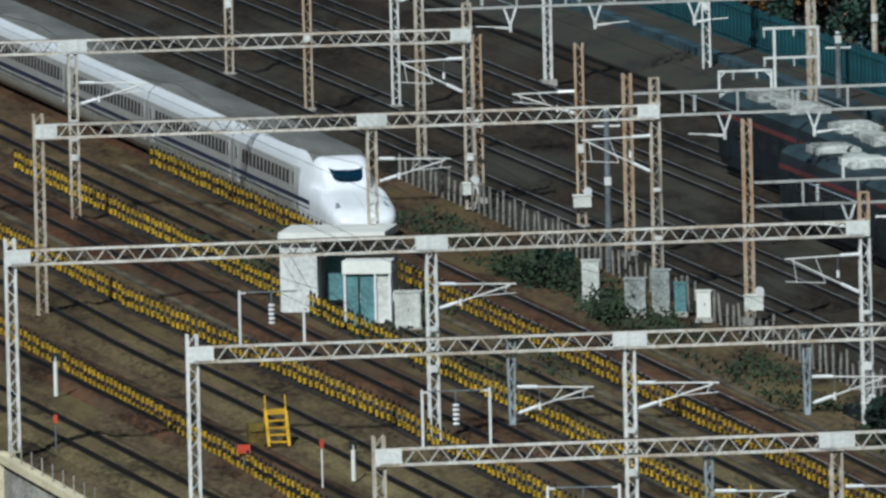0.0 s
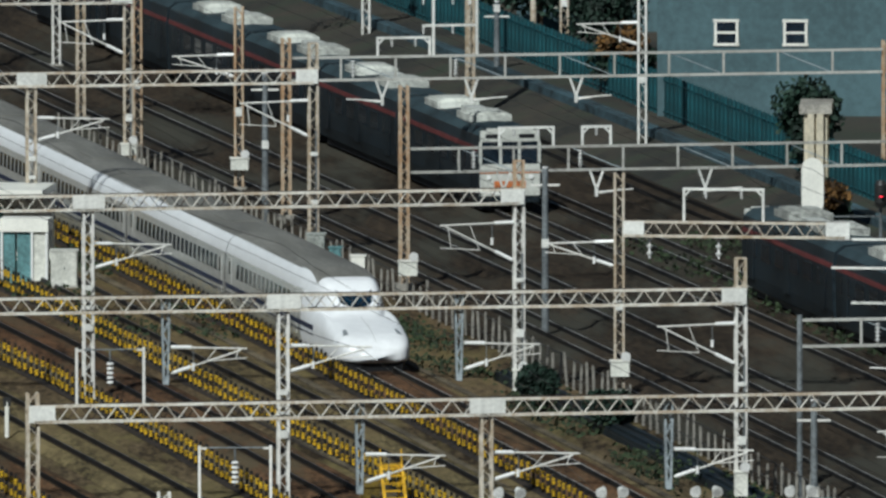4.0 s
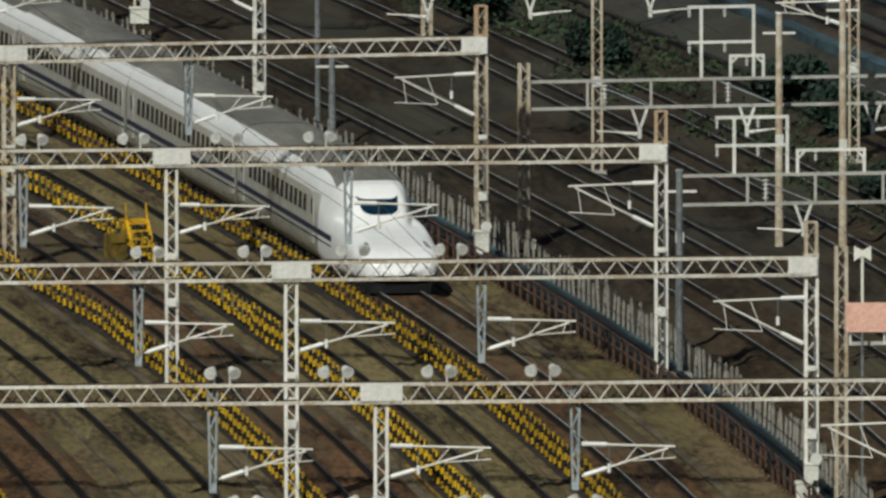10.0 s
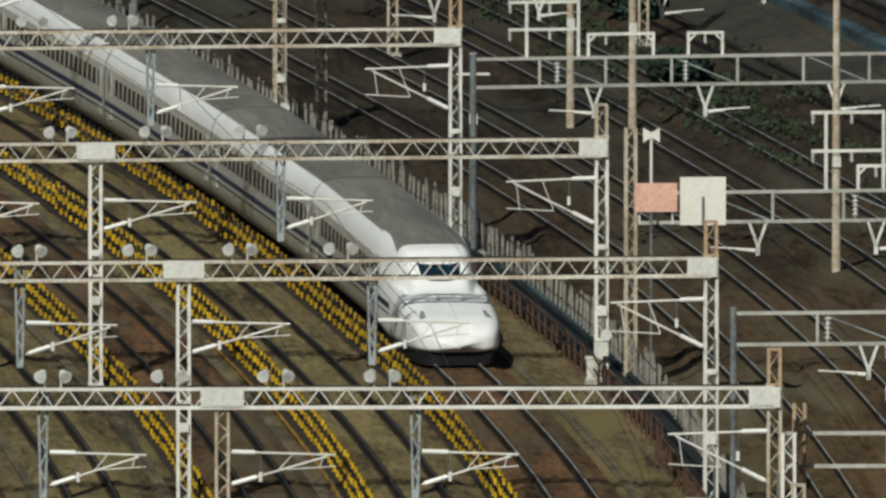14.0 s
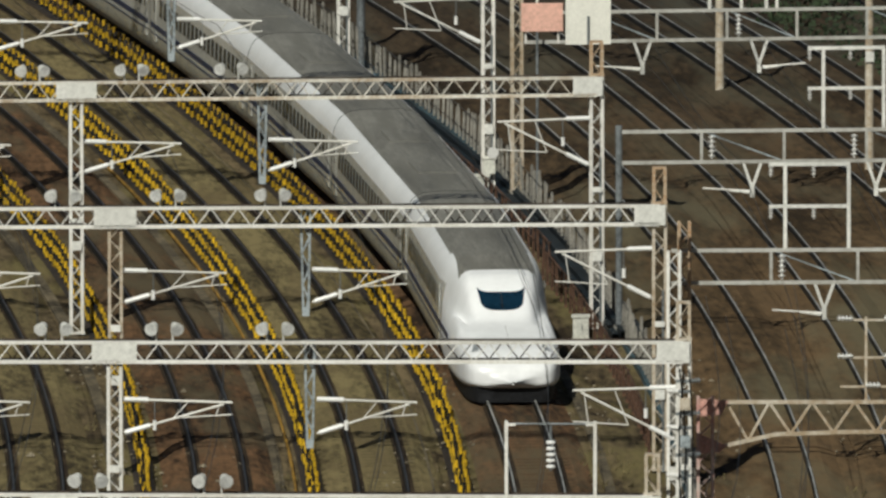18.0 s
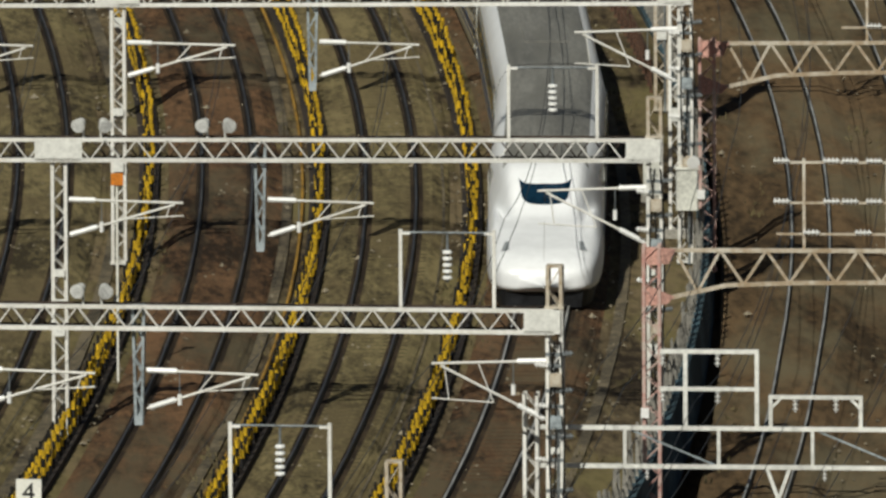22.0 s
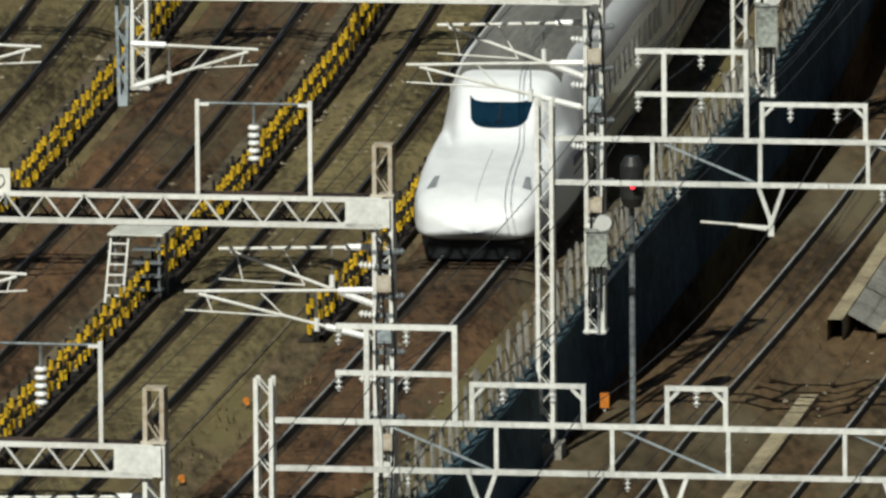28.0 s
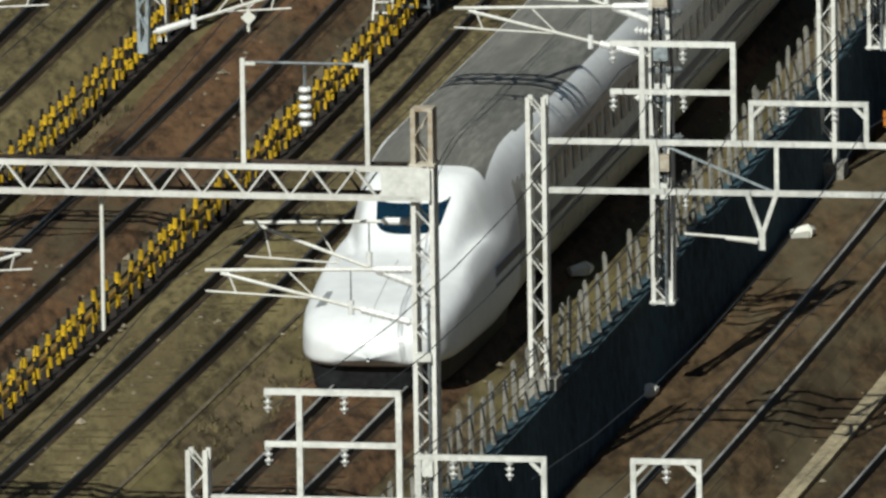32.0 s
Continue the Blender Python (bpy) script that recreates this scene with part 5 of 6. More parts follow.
def platform_stand():
    t = thing("inspection_stand", pose(19.4, 472.6, 0, 0, 0, -14) @ Matrix.Diagonal((0.68, 0.8, 0.74, 1)), "grey steel inspection stand with a ladder and roof plate", "stand")
    part("roof_plate", Geo().box(0.2, 0.5, 2.1, 1.9, 1.6, 0.06), CABINET, t)
    for s in (-1, 1):
        part("ladder_rail", Geo().bar((-0.45 + 0.3 * s, -0.75, 0), (-0.35 + 0.3 * s, -0.1, 2.1), 0.07), GALV, t)
        for yy in (0.0, 1.1):
            part("leg", Geo().bar((0.2 + 0.75 * s, yy, 0), (0.2 + 0.75 * s, yy, 2.1), 0.08), DARKSTEEL, t)
    for k in range(6):
        part("rung", Geo().box(-0.42, -0.65 + 0.095 * k, 0.25 + 0.31 * k, 0.6, 0.06, 0.05), GALV, t)
    part("case", Geo().box(0.5, 0.6, 0.5, 0.8, 0.7, 0.9), SKIRT, t)
    for k in range(4):
        part("shelf", Geo().box(0.55, 0.1, 0.35 + 0.42 * k, 1.0, 0.5, 0.05), DARKSTEEL, t)


platform_stand()


def pole_marker(x, y, h, material, label, z=0.0, w=0.34, stem=SIGNWHITE, r=0.035, tall=0.34):
    t = thing("track_marker", pose(x, y, z), label, "marker", "markers beside the tracks")
    part("stem", Geo().tube((0, 0, 0), (0, 0, h), r, 8), stem, t)
    part("head", Geo().box(0, -0.05, h, w, 0.06, tall).tube((0, -0.02, h), (0, 0.06, h), min(0.1, tall / 2)), material, t)


pole_marker(2.25, 840.2, 0.95, REDBOX, "red square marker on a thin grey stem", w=0.5, stem=DARKSTEEL)
pole_marker(5.25, 831.7, 1.85, REDBOX, "slim red topped marker on a thin white stem", w=0.16)
pole_marker(-5.17, 851.6, 1.3, REDBOX, "slim red topped marker on a thin grey stem", w=0.16, stem=DARKSTEEL)
pole_marker(-5.27, 876.9, 1.6, SIGNBLACK, "black headed marker on a thick white stem", w=0.36, r=0.09)
pole_marker(6.5, 835.7, 1.4, SIGNBLACK, "black headed marker on a thick white stem", w=0.3, r=0.09)
pole_marker(27.2, 548.5, 5.7, ORANGEBOX, "orange headed marker on a tall white stem")
pole_marker(29.9, 467.2, 0.25, ORANGEBOX, "orange box marker beside the low track", LOW(467) - 0.05, 0.2)
pole_marker(19.4, 447.5, 0.12, ORANGEBOX, "small orange box marker on the ballast", 0.0, 0.12, tall=0.16)
pole_marker(21.3, 457.6, 0.12, ORANGEBOX, "small orange box marker on the ballast", 0.0, 0.12, tall=0.16)


def ring_marker(x, y):
    t = thing("track_marker", pose(x, y, 0), "white ring over a white diamond on a short stem", "marker", "markers beside the tracks")
    part("stem", Geo().tube((0, 0, -0.05), (0, 0, 0.72), 0.04, 8), SIGNWHITE, t)
    g = Geo()
    pts = [(0.15 * math.cos(k * math.tau / 16), -0.03, 0.85 + 0.15 * math.sin(k * math.tau / 16)) for k in range(17)]
    for p, q in zip(pts, pts[1:]):
        g.bar(p, q, 0.03, 0.07, up=(0, 1, 0))
    part("ring", g, SIGNWHITE, t)
    part("diamond", Geo().add([(0, -0.06, 0.28), (0.17, -0.06, 0.45), (0, -0.06, 0.62), (-0.17, -0.06, 0.45), (0, -0.03, 0.28), (0.17, -0.03, 0.45), (0, -0.03, 0.62), (-0.17, -0.03, 0.45)],
                             [(0, 1, 2, 3), (7, 6, 5, 4), (0, 4, 5, 1), (1, 5, 6, 2), (2, 6, 7, 3), (3, 7, 4, 0)]), SIGNWHITE, t)


ring_marker(15.93, 470.3)
for x, y in ((27.2, 453.4), (21.7, 438.7), (22.8, 434.6)):
    t = thing("concrete_block", pose(x, y, 0.0 if x < main_line(y) + PICKETS(y) else LOW(y) - 0.05, 0, 0, 30), "pale rough concrete block on the ballast", "block", "loose blocks")
    part("block", Geo().tube((-0.28, 0.05, 0.1), (0.05, 0, 0.13), 0.11, 6, 0.17).tube((0.05, 0, 0.13), (0.3, 0.12, 0.12), 0.17, 6, 0.08), SIGNWHITE, t)


# ---------- rusty railing and cable ducts ----------
DUCT = mat("blue_green_duct", (0.007, 0.013, 0.017), 0.6, 0, 0.3, 2)


def railing():
    t = thing("rusty_railing", Matrix(), "low rusty railing with close posts beside the main track", "railing")
    me = Geo().bar((0, 0, -0.05), (0, 0, 1.0), 0.09).mesh("railing_post", RUSTDARK)
    y = 612
    while y < 772:
        part("railing_post", me, None, t, m=Matrix.Translation(on_line(y, 3.75 if y < 660 else 4.1)) @ pose(0, 0, 0, random.uniform(-3, 3), random.uniform(-3, 3), 0))
        y += 1.6
    for z in (0.55, 1.0):
        part("handrail", Geo().line([on_line(yy, 3.75 if yy < 660 else 4.1, z) for yy in np.arange(612, 772, 4.0)], 0.035), RUSTDARK, t)
    d = thing("cable_duct", Matrix(), "dark blue-green cable ducts along the fence", "duct")
    for k in range(4):
        part("duct", strip([lambda y, k=k: 4.35 + 0.28 * k, lambda y, k=k: 4.38 + 0.28 * k, lambda y, k=k: 4.58 + 0.28 * k, lambda y, k=k: 4.61 + 0.28 * k], 640, 860, 5,
                           [-0.06, 0.3 + 0.08 * (k % 2), 0.3 + 0.08 * (k % 2), -0.06]), DUCT, d)


RUSTDARK = mat("dark_rust", (0.1, 0.052, 0.032), 0.9, 0, 0.4, 3)
railing()


def trough():
    t = thing("concrete_ramp", Matrix(), "pale concrete trough with sloping grey panels beside the track", "trough")
    part("edge", strip([8.0, 8.0, 8.35, 8.35], 478, 505, 3, [lambda y: LOW(y) - 0.1, lambda y: LOW(y) + 0.45, lambda y: LOW(y) + 0.45, lambda y: LOW(y) - 0.1]), SANDY, t)
    for k in range(6):
        part("panel", strip([8.36, 9.15], 479 + 4 * k, 482.9 + 4 * k, 4, [lambda y: LOW(y) + 0.42, lambda y: LOW(y) - 0.02]), CONCRETE, t)
    part("edge", strip([9.15, 9.15, 9.4, 9.4], 478, 505, 3, [lambda y: LOW(y) - 0.1, lambda y: LOW(y) + 0.15, lambda y: LOW(y) + 0.15, lambda y: LOW(y) - 0.1]), SANDY, t)
    w = thing("cable_trough", Matrix(), "sandy concrete cable trough beside the low track", "trough")
    part("lid", strip([8.35, 8.35, 8.75, 8.75], 395, 470, 3, [lambda y: LOW(y) - 0.1, lambda y: LOW(y) + 0.06, lambda y: LOW(y) + 0.06, lambda y: LOW(y) - 0.1]), SANDY, w)


SANDY = mat("sandy_concrete", (0.36, 0.3, 0.19), 0.9, 0, 0.25, 2)
trough()


def path_strips():
    """Pale cable-trough lids and worn footpaths between the tracks."""
    t = thing("trough_lids", Matrix(), "flat weathered concrete cable trough lids along the tracks", "trough", kind="structure")
    for o, w, y0, y1 in ((-3.3, 0.35, 360, 1000), (-7.8, 0.3, 360, 1000), (-6.0, 0.18, 360, 700), (-12.8, 0.35, 360, 1000), (-17.0, 0.3, 360, 1000), (2.2, 0.3, 480, 900)):
        part("lid_row", strip([o - w / 2, o - w / 2, o + w / 2, o + w / 2], y0, y1, 6, [-0.06, 0.03, 0.03, -0.06]), TROUGH, t)


def ochre_pipe():
    t = thing("ochre_pipe", Matrix(), "thin ochre pipe lying beside the yellow fence", "pipe")
    part("pipe", Geo().line([on_line(y, FENCES[1](y) - 0.5, 0.06) for y in np.arange(420, 700, 5.0)], 0.05, 6), OCHRE, t)


OCHRE = mat("ochre_pipe_paint", (0.34, 0.19, 0.025), 0.7, 0, 0.3, 2)
ochre_pipe()
TROUGH = mat("weathered_trough_lid", (0.118, 0.095, 0.058), 0.95, 0, 0.4, 1.0, 0.01)
path_strips()


def post_box(x, y, z, w, h, label="pale equipment box fixed low on a post"):
    t = thing("post_equipment", pose(x, y, z), label, "equipment box", "post boxes")
    part("case", Geo().box(0, -0.32, h / 2, w, 0.4, h), GREYCASE if y < 520 else CABINET, t)
    part("lid", Geo().box(0, -0.32, h + 0.03, w + 0.08, 0.48, 0.06), GREYCASE if y < 520 else SIGNWHITE, t)
    part("lamp", Geo().tube((w * 0.3, -0.5, h + 0.25), (w * 0.3, -0.62, h + 0.22), 0.16, 12, 0.2), CERAMIC, t)
    part("bracket", Geo().box(0, -0.1, h * 0.5, w * 0.7, 0.1, 0.1), DARKSTEEL, t)


for x, y, z, w, h in ((24.0, 902, 0.75, 0.8, 0.6), (31.2, 853.4, 0.75, 0.75, 0.6), (13.1, 968.4, 0.7, 0.7, 0.5), (27.2, 854.5, 0.4, 0.5, 0.5), (34.1, 807, 0.3, 0.5, 0.9), (40.3, 763, 0.3, 0.5, 0.8), (46.8, 682, 0.9, 0.4, 0.5), (44.9, 571.8, 1.6, 0.6, 1.2), (36.1, 502, 1.3, 0.5, 1.0), (29.7, 466.9, 1.6, 0.45, 0.8), (17.9, 956, 1.0, 0.8, 0.5)):
    post_box(x, y, z, w, h)


def drop_pole():
    p = beside(14, -6.3)
    t = thing("hanging_pole", pose(p.x, p.y, 0), "slim white pole hanging under a portal beam", "pole")
    part("tube", Geo().tube((0, 0, HB - 0.28), (0, 0, 4.9), 0.04, 8), SIGNWHITE, t)
    part("clamp", Geo().box(0, 0, HB - 0.3, 0.14, 0.14, 0.1), DARKSTEEL, t)


drop_pole()


# ---------- overhead wires ----------
def wires(off, heights, spans, low=False):
    t = thing("overhead_wire", Matrix(), "thin dark contact and messenger wires above a track", "wire", "overhead wires")
    o = off if callable(off) else (lambda y: off)
    for z, sag in heights:
        pts = []
        for a, b in zip(spans, spans[1:]):
            for k in range(6):
                y = a + (b - a) * k / 6
                u = k / 6
                pts.append(on_line(y, o(y), z + (LOW(y) if low else 0) - sag * 4 * u * (1 - u)))
        part("wire", Geo().line(pts, 0.013, 3), WIRE, t)


SPANS = [PORTALS[14][2][1] - 34] + [p[2][1] for p in reversed(PORTALS)] + [1010, 1060, 1110]
for o in TRACKS[:4]:
    wires(o, ((5.1, 0.0), (6.05, 0.55)), SPANS)
CSP = [388.4, 425.7, 464.2, 503.9, 550, 610, 642, 675, 720, 757, 805, 848, 887, 938, 995, 1040, 1100]
for o in CONV[:4]:
    wires(o, ((5.2, 0.0), (6.1, 0.5)), CSP, True)
for o, z in ((5.0, 6.6), (5.6, 6.0), (7.4, 5.6), (9.9, 5.4)):
    wires(o, ((z, 0.7),), CSP[:6])


# ---------- loose stones and dry tufts near the tracks ----------
STONE = mat("pale_loose_stone", (0.24, 0.205, 0.145), 0.9, 0, 0.35, 4)
DRYGRASS = mat("dry_grass", (0.125, 0.1, 0.045), 0.9, 0, 0.4, 3)


def loose_stones(seed, n):
    rnd = random.Random(seed)
    g, h = Geo(), Geo()
    for _ in range(n):
        y = rnd.uniform(396, 640)
        low = rnd.random() < 0.25
        o = rnd.uniform(5.5, 15) if low else rnd.uniform(-19, 3.0)
        k = noise.noise(Vector((o * 0.3, y * 0.07, seed)))
        p = on_line(y, o, (LOW(y) if low else 0) - 0.03)
        if k > 0.05:
            r = rnd.uniform(0.03, 0.075) * (1 if rnd.random() < 0.96 else 1.9)
            c = p + Vector((0, 0, r * 0.5 + 0.02 + 0.09 * (min(abs(o - q(y)) for q in TRACKS[:4]) < 1.0)))
            g.add([c + Vector(v) * r * rnd.uniform(0.7, 1.3) for v in ((1, 0, 0), (0, 1, 0), (-1, 0, 0), (0, -1, 0), (0, 0, 0.8), (0, 0, -0.8))],
                  [(0, 1, 4), (1, 2, 4), (2, 3, 4), (3, 0, 4), (1, 0, 5), (2, 1, 5), (3, 2, 5), (0, 3, 5)])
        elif k < -0.3:
            for _ in range(4):
                q = p + Vector((rnd.gauss(0, 0.1), rnd.gauss(0, 0.25), 0))
                t = q + Vector((rnd.gauss(0, 0.06), rnd.gauss(0, 0.06), rnd.uniform(0.08, 0.24)))
                s = Vector((rnd.uniform(0.02, 0.045), 0, 0))
                h.add([q - s, q + s, t], [(0, 1, 2)])
    tagged(part("loose_stones", g, STONE), "pale loose stones scattered over the ballast", "stones", kind="stuff")
    tagged(part("dry_tufts", h, DRYGRASS), "dry yellowish grass tufts between the tracks", "grass", kind="stuff")


loose_stones(31, 10000)


# ---------- far side: bank, fence, greenery, buildings ----------
BANK = mat("brown_bank", (0.062, 0.05, 0.036), 0.95, 0, 0.4, 0.5, 0.05, other=(0.016, 0.017, 0.014), patch=((0.026, 0.036, 0.022), 0.25))
BLUEFENCE = mat("blue_fence_paint", (0.012, 0.075, 0.09), 0.6, 0, 0.25, 2, island=0.2)
LEAF = mat("dark_leaves", (0.014, 0.036, 0.022), 0.7, 0, 0.4, 2, island=0.2)
LEAFDRY = mat("autumn_leaves", (0.14, 0.07, 0.015), 0.7, 0, 0.4, 2)
WEED = mat("weeds", (0.024, 0.04, 0.015), 0.8, 0, 0.4, 2)
BARK = mat("bark", (0.08, 0.06, 0.04), 0.9, 0, 0.3, 4)


def leaves(g, centre, radius, n, size, rnd):
    for _ in range(n):
        d = Vector((rnd.gauss(0, 1), rnd.gauss(0, 1), rnd.gauss(0, 0.8)))
        d = d.normalized() * radius * rnd.random() ** 0.4
        p = Vector(centre) + d
        a = Vector((rnd.gauss(0, 1), rnd.gauss(0, 1), rnd.gauss(0, 1))).normalized() * size
        b = a.orthogonal().normalized() * size * rnd.uniform(0.5, 1)
        g.add([p - a, p + b, p + a, p - b], [(0, 1, 2, 3)])


def tree(x, y, h, r, seed, mats=(LEAF,), z=0.0):
    rnd = random.Random(seed)
    t = thing("tree", pose(x, y, z), "dark green leafy tree behind the railway fence", "tree", "trees")
    k = Geo().tube((0, 0, -0.1), (0.1, 0, h * 0.55), 0.16, 8, 0.09)
    crown = [Geo() for _ in mats]
    for i in range(9):
        a, e = rnd.uniform(0, math.tau), rnd.uniform(0.35, 0.95)
        c = Vector((math.cos(a) * r * rnd.uniform(0.2, 0.8), math.sin(a) * r * rnd.uniform(0.2, 0.8), h * e))
        k.tube((0.05, 0, h * 0.3), c, 0.06, 5, 0.02)
        leaves(crown[i % len(mats)], c, r * rnd.uniform(0.35, 0.6), 260, 0.16, rnd)
    part("trunk", k, BARK, t)
    for g, m in zip(crown, mats):
        part("crown", g, m, t)


def weeds(y0, y1, o0, o1, n, seed, h=0.5, material=WEED, low=True):
    rnd = random.Random(seed)
    g = Geo()
    for _ in range(n):
        y = rnd.uniform(y0, y1)
        o = rnd.uniform(o0, o1)
        if noise.noise(Vector((o * 0.35, y * 0.08, seed))) < -0.05:
            continue
        p = on_line(y, o, (LOW(y) if low else 0) - 0.05)
        hh = h * rnd.uniform(0.4, 1.3)
        for _ in range(3):
            q = p + Vector((rnd.gauss(0, 0.22), rnd.gauss(0, 0.22), hh * rnd.random()))
            u = Vector((rnd.gauss(0, 1), rnd.gauss(0, 1), rnd.gauss(0, 0.7))).normalized() * 0.13
            v = u.orthogonal().normalized() * 0.08
            g.add([q - u, q + v, q + u, q - v], [(0, 1, 2, 3)])
    tagged(part("weeds", g, material), "green and brown weeds growing on the ballast", "weeds", kind="stuff")


weeds(730, 925, 21.2, 28.8, 5500, 3, 0.5)
weeds(640, 730, 24.0, 28.5, 2200, 4, 0.5)
weeds(800, 965, 2.6, 5.6, 2000, 5, 0.5)
weeds(880, 960, -8.5, -2.5, 1500, 6, 0.4)
weeds(905, 935, 2.6, 4.6, 1200, 9, 1.1)

for i, (y, o, h, r) in enumerate(((928, 4.4, 1.2, 0.9), (846, 3.6, 1.5, 1.0), (836, 4.6, 1.4, 1.0), (818, 27.6, 1.6, 1.4), (812, 28.4, 1.3, 1.2), (806, 27.4, 1.5, 1.3), (872, 23.2, 1.6, 1.5), (858, 23.0, 1.5, 1.4), (780, 23.8, 1.2, 1.2), (836, 24.0, 1.4, 1.3))):
    p = on_line(y, o)
    tree(p.x, p.y, h, r, 20 + i)


def bank():
    b = part("embankment", strip([29.5, 31.5, 33.5, 60], 640, 1400, 10, [-0.06, 0.5, 1.0, 1.1]), BANK)
    tagged(b, "low brown earth bank beyond the tracks", "bank", kind="structure")
    g = part("drain", strip([32.5, 32.5, 33.2, 33.2], 650, 1150, 10, [0.7, 1.12, 1.12, 0.8]), WALLDARK)
    tagged(g, "dark concrete drain edge along the top of the bank", "drain", kind="structure")
    f = thing("blue_fence", Matrix(), "blue-green painted steel fence with close uprights", "fence")
    me = Geo().box(0, 0, 1.0, 0.55, 0.05, 2.0).bar((-0.29, -0.04, 0), (-0.29, -0.04, 2.05), 0.07).mesh("panel", BLUEFENCE)
    y = 870
    while y < 1120:
        p = on_line(y, 34.2 + 0.006 * (y - 870), 1.0)
        part("panel", me, None, f, m=Matrix.Translation(p) @ pose(0, 0, 0, 0, 0, 90 - math.degrees(math.atan(slope(y)))))
        y += 1.0
    for z in (1.25, 2.7):
        part("rail", Geo().line([on_line(yy, 34.2 + 0.006 * (yy - 870), z) for yy in np.arange(870, 1120, 5.0)], 0.05), BLUEFENCE, f)


bank()
for o in (34.6, 38.6):
    track(o, 640, 862, "ballasted siding track with dark rails on the bank", height=1.06, polished=RAIL, bed=YARD, gauge=0.56)


def house(name, x, y, w, d, h, wall, label, turn=0.0, windows=(), roof=None, z=0.9, ribs=0):
    t = thing(name, pose(x, y, z, 0, 0, turn), label, "building", "buildings beyond the fence")
    part("wall", Geo().box(w / 2, d / 2, h / 2, w, d, h), wall, t)
    part("roof", Geo().box(w / 2, d / 2, h + 0.2, w + 0.4, d + 0.4, 0.4), roof or CONCRETE, t)
    for wx, wz, ww, wh in windows:
        win = part("window", Geo().box(wx, -0.02, wz, ww, 0.06, wh), GLASS, t)
        for s in (-1, 1):
            part("frame", Geo().box(wx + s * ww / 2, -0.05, wz, 0.12, 0.1, wh + 0.15), SIGNWHITE, win)
            part("frame", Geo().box(wx, -0.05, wz + s * wh / 2, ww + 0.2, 0.1, 0.12), SIGNWHITE, win)
        part("sill", Geo().box(wx, -0.05, wz, ww, 0.1, 0.1), SIGNWHITE, win)
    for k in range(ribs):
        part("rib", Geo().box(0.3 + k * (w - 0.6) / max(1, ribs - 1), -0.15, h / 2, 0.28, 0.3, h), wall, t)
    return t


BLUEWALL = mat("bright_blue_cladding", (0.03, 0.19, 0.52), 0.6, 0, 0.12, 0.8)
BEIGE = mat("beige_facade", (0.55, 0.5, 0.38), 0.8, 0, 0.15, 0.7)
SLATE = mat("slate_grey_wall", (0.065, 0.115, 0.13), 0.7, 0, 0.15, 0.6)
BROWNROOF = mat("brown_roof_sheet", (0.36, 0.17, 0.09), 0.8, 0, 0.2, 0.8)
house("blue_building", 52.9, 868.5, 26, 12, 13, BLUEWALL, "bright blue building with white framed windows", -4,
      [(3.4 + 1.95 * k, zz, 0.85, 0.8) for k in range(10) for zz in (0.2 + 0.05, 1.25, 4.0, 5.05, 8, 9.05)])
house("beige_building", 45.4, 921, 18, 10, 16, BEIGE, "beige building with closely set vertical ribs", -4, ribs=14, z=1.0)
house("beige_annex", 41.7, 922, 1.0, 3, 5.0, BEIGE, "narrow beige stair tower", -4, ribs=2, z=1.0)
house("slate_building", 37.8, 986, 14, 12, 6.0, SLATE, "slate grey building with a pale flat roof", -6, [(3.2, 4.0, 1.0, 1.1), (6.4, 4.0, 1.0, 1.1)], roof=CONCRETE)
house("brown_building", 33.0, 1062, 26, 14, 5.0, BROWNROOF, "long building with a rusty brown roof", -6, roof=BROWNROOF)
house("dark_house", 33.0, 1040, 7.5, 8, 3.2, SLATE, "small dark roofed house behind the trees", -6, [(2.5, 1.8, 1.2, 0.9), (4.8, 1.8, 1.2, 0.9)], roof=SKIRT)
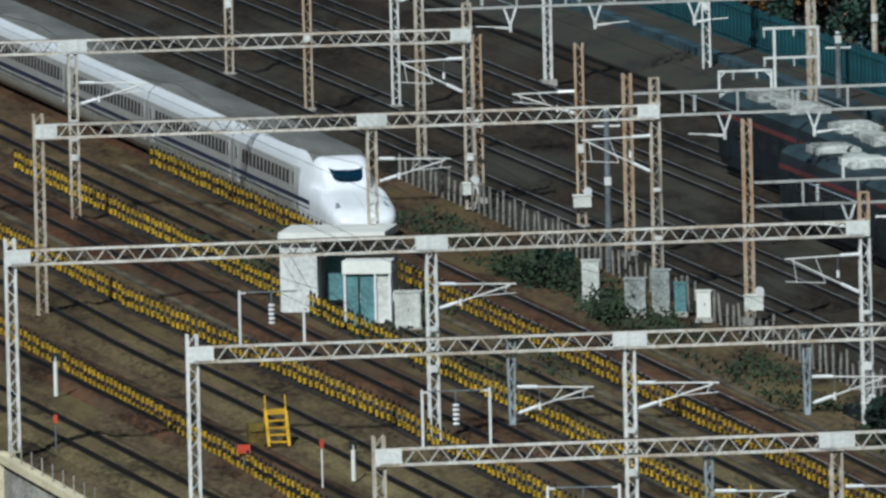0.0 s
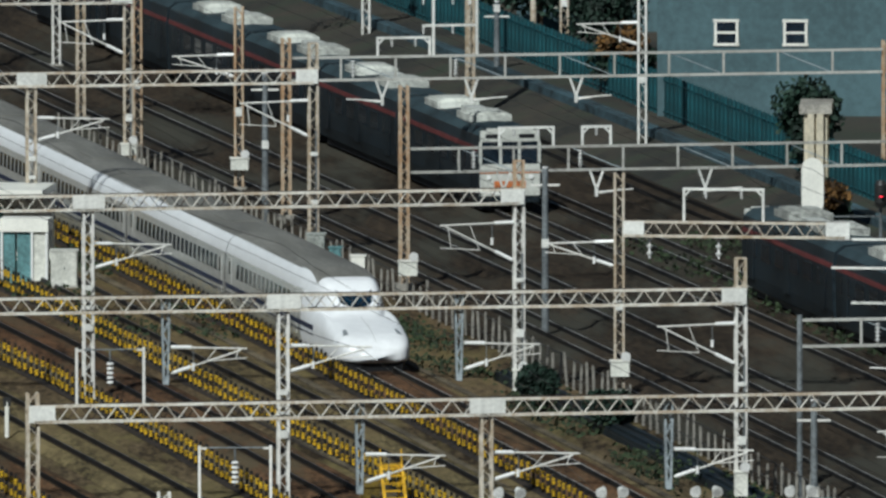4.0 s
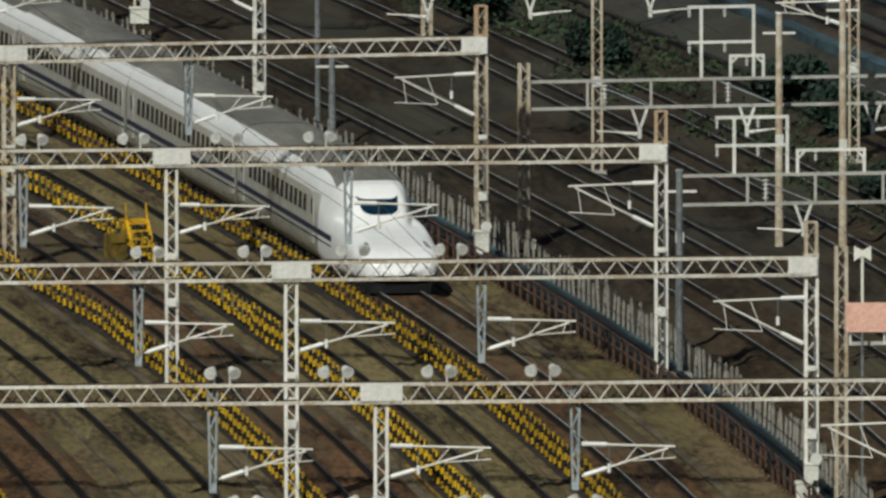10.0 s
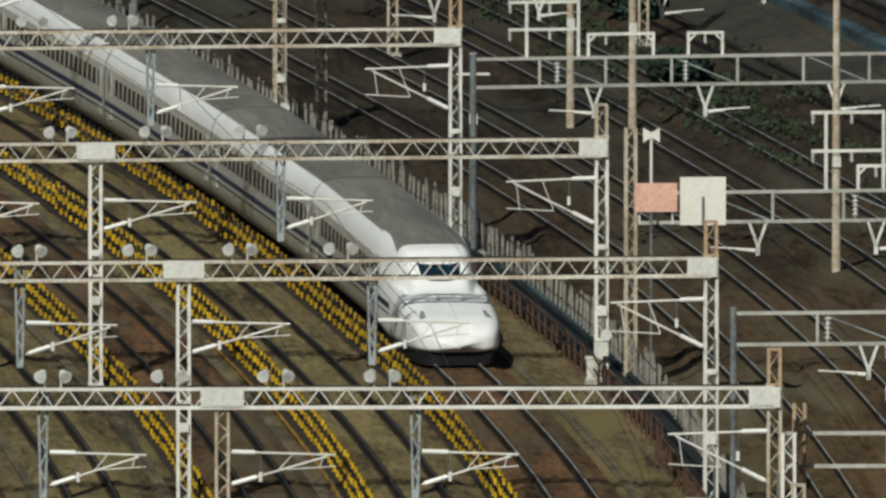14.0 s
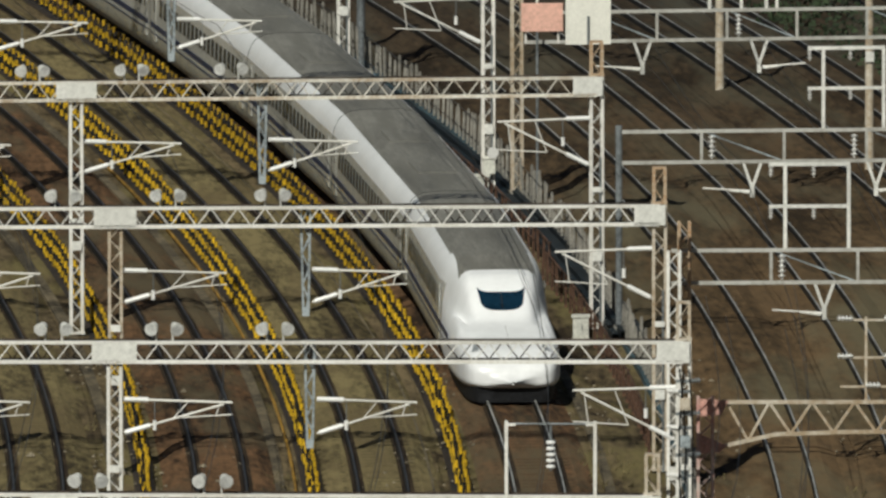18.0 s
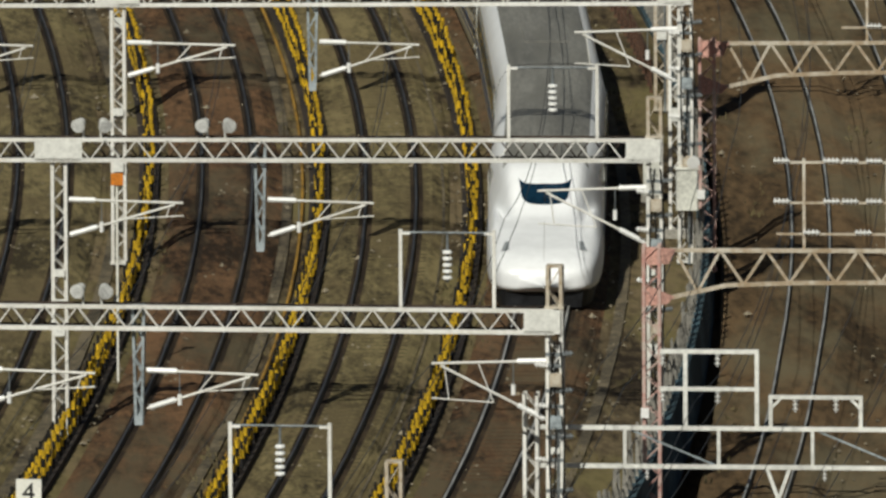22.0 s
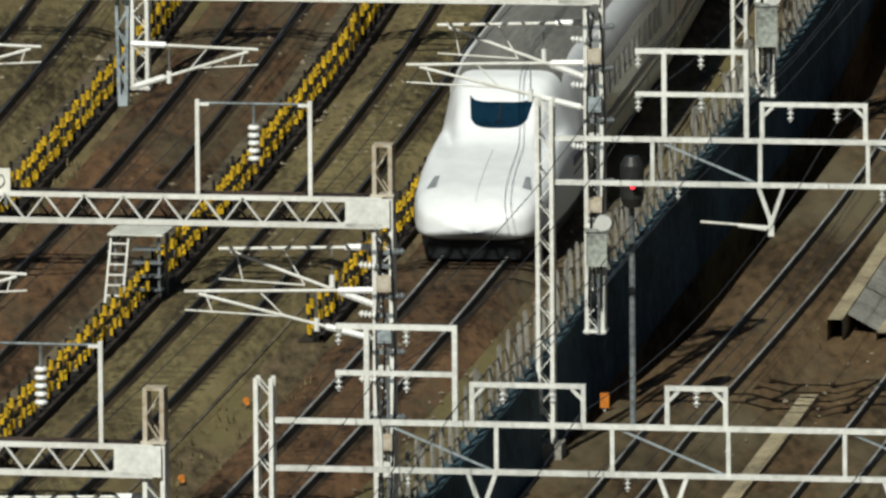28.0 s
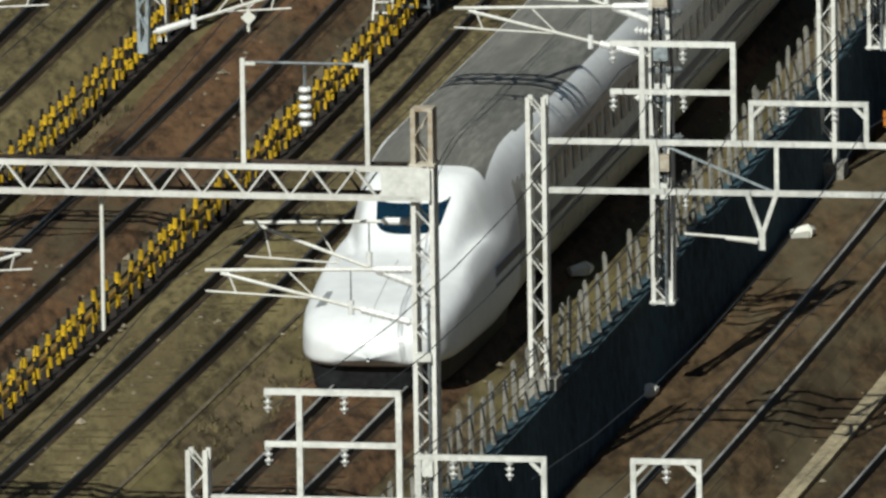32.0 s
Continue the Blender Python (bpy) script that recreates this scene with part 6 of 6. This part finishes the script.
for i, (x, y, h, r) in enumerate(((31.5, 1046, 4.5, 2.2), (34.0, 1036, 5.0, 2.5), (36.5, 1024, 4.2, 2.2), (29.0, 1062, 4.5, 2.4), (40.2, 990, 3.5, 1.6), (26, 1080, 5, 2.6), (37.0, 1000, 3.0, 1.6), (43.5, 950, 4.0, 2.0), (47.5, 925, 3.5, 1.8), (42.6, 917, 2.2, 1.2), (23.5, 1100, 5, 2.6))):
    tree(x, y, h, r, 40 + i, (LEAF, LEAF, LEAFDRY) if i % 3 == 0 else (LEAF,), 0.95)


def corner_wall():
    w = thing("parapet_wall", pose(-5.4, 829, 0, 0, 0, -20), "pale cream concrete parapet wall at the yard's edge", "wall")
    part("coping", Geo().bar((-2, 0, 1.9), (4.5, -6, 0.2), 0.5, 0.3), CREAM, w)
    part("panel", Geo().bar((-2, 0.1, 0.9), (4.5, -5.9, -0.6), 0.3, 1.8), CONCRETE, w)
    part("pier", Geo().box(-1.6, 0, 0.9, 0.9, 0.9, 2.2), CREAM, w)
    for k in range(9):
        u = 0.12 + 0.1 * k
        part("fence_post", Geo().tube((-2 + 6.5 * u, -6 * u, 1.9 - 1.7 * u), (-2 + 6.5 * u, -6 * u, 2.75 - 1.7 * u), 0.03, 6), CONCRETE, w)


CREAM = mat("cream_concrete", (0.6, 0.53, 0.36), 0.8, 0, 0.12, 2)
corner_wall()


def motions():
    for car, start, length in CARS:
        rows = []
        for i in range(33):
            y0 = back_from(NOSE(float(i)), start + 3.5)
            y1 = back_from(y0, length - 7.0)
            a, b = on_line(y0, 0, RIDE(y0)), on_line(y1, 0, RIDE(y1))
            d = (b - a).normalized()
            p = a - d * 3.5
            rows.append((float(i), Matrix.Translation(p) @ pose(0, 0, 0, 0, 0, math.degrees(math.atan2(-d.x, d.y)))))
        walk(car, rows)
    for (off, cars), tail, way in zip(LOCALS, (away_tail, near_tail), (1, -1)):
        for k, car in enumerate(cars):
            rows = []
            for i in range(17):
                y0 = tail(2.0 * i) + way * 20.0 * k
                a, b = on_line(y0, off(y0), LOW(y0) + 0.28), on_line(y0 + way * 19.6, off(y0 + way * 19.6), LOW(y0 + way * 19.6) + 0.28)
                d = (b - a).normalized()
                rows.append((2.0 * i, Matrix.Translation(a) @ pose(0, 0, 0, 0, 0, math.degrees(math.atan2(-d.x, d.y)))))
            walk(car, rows)


motions()
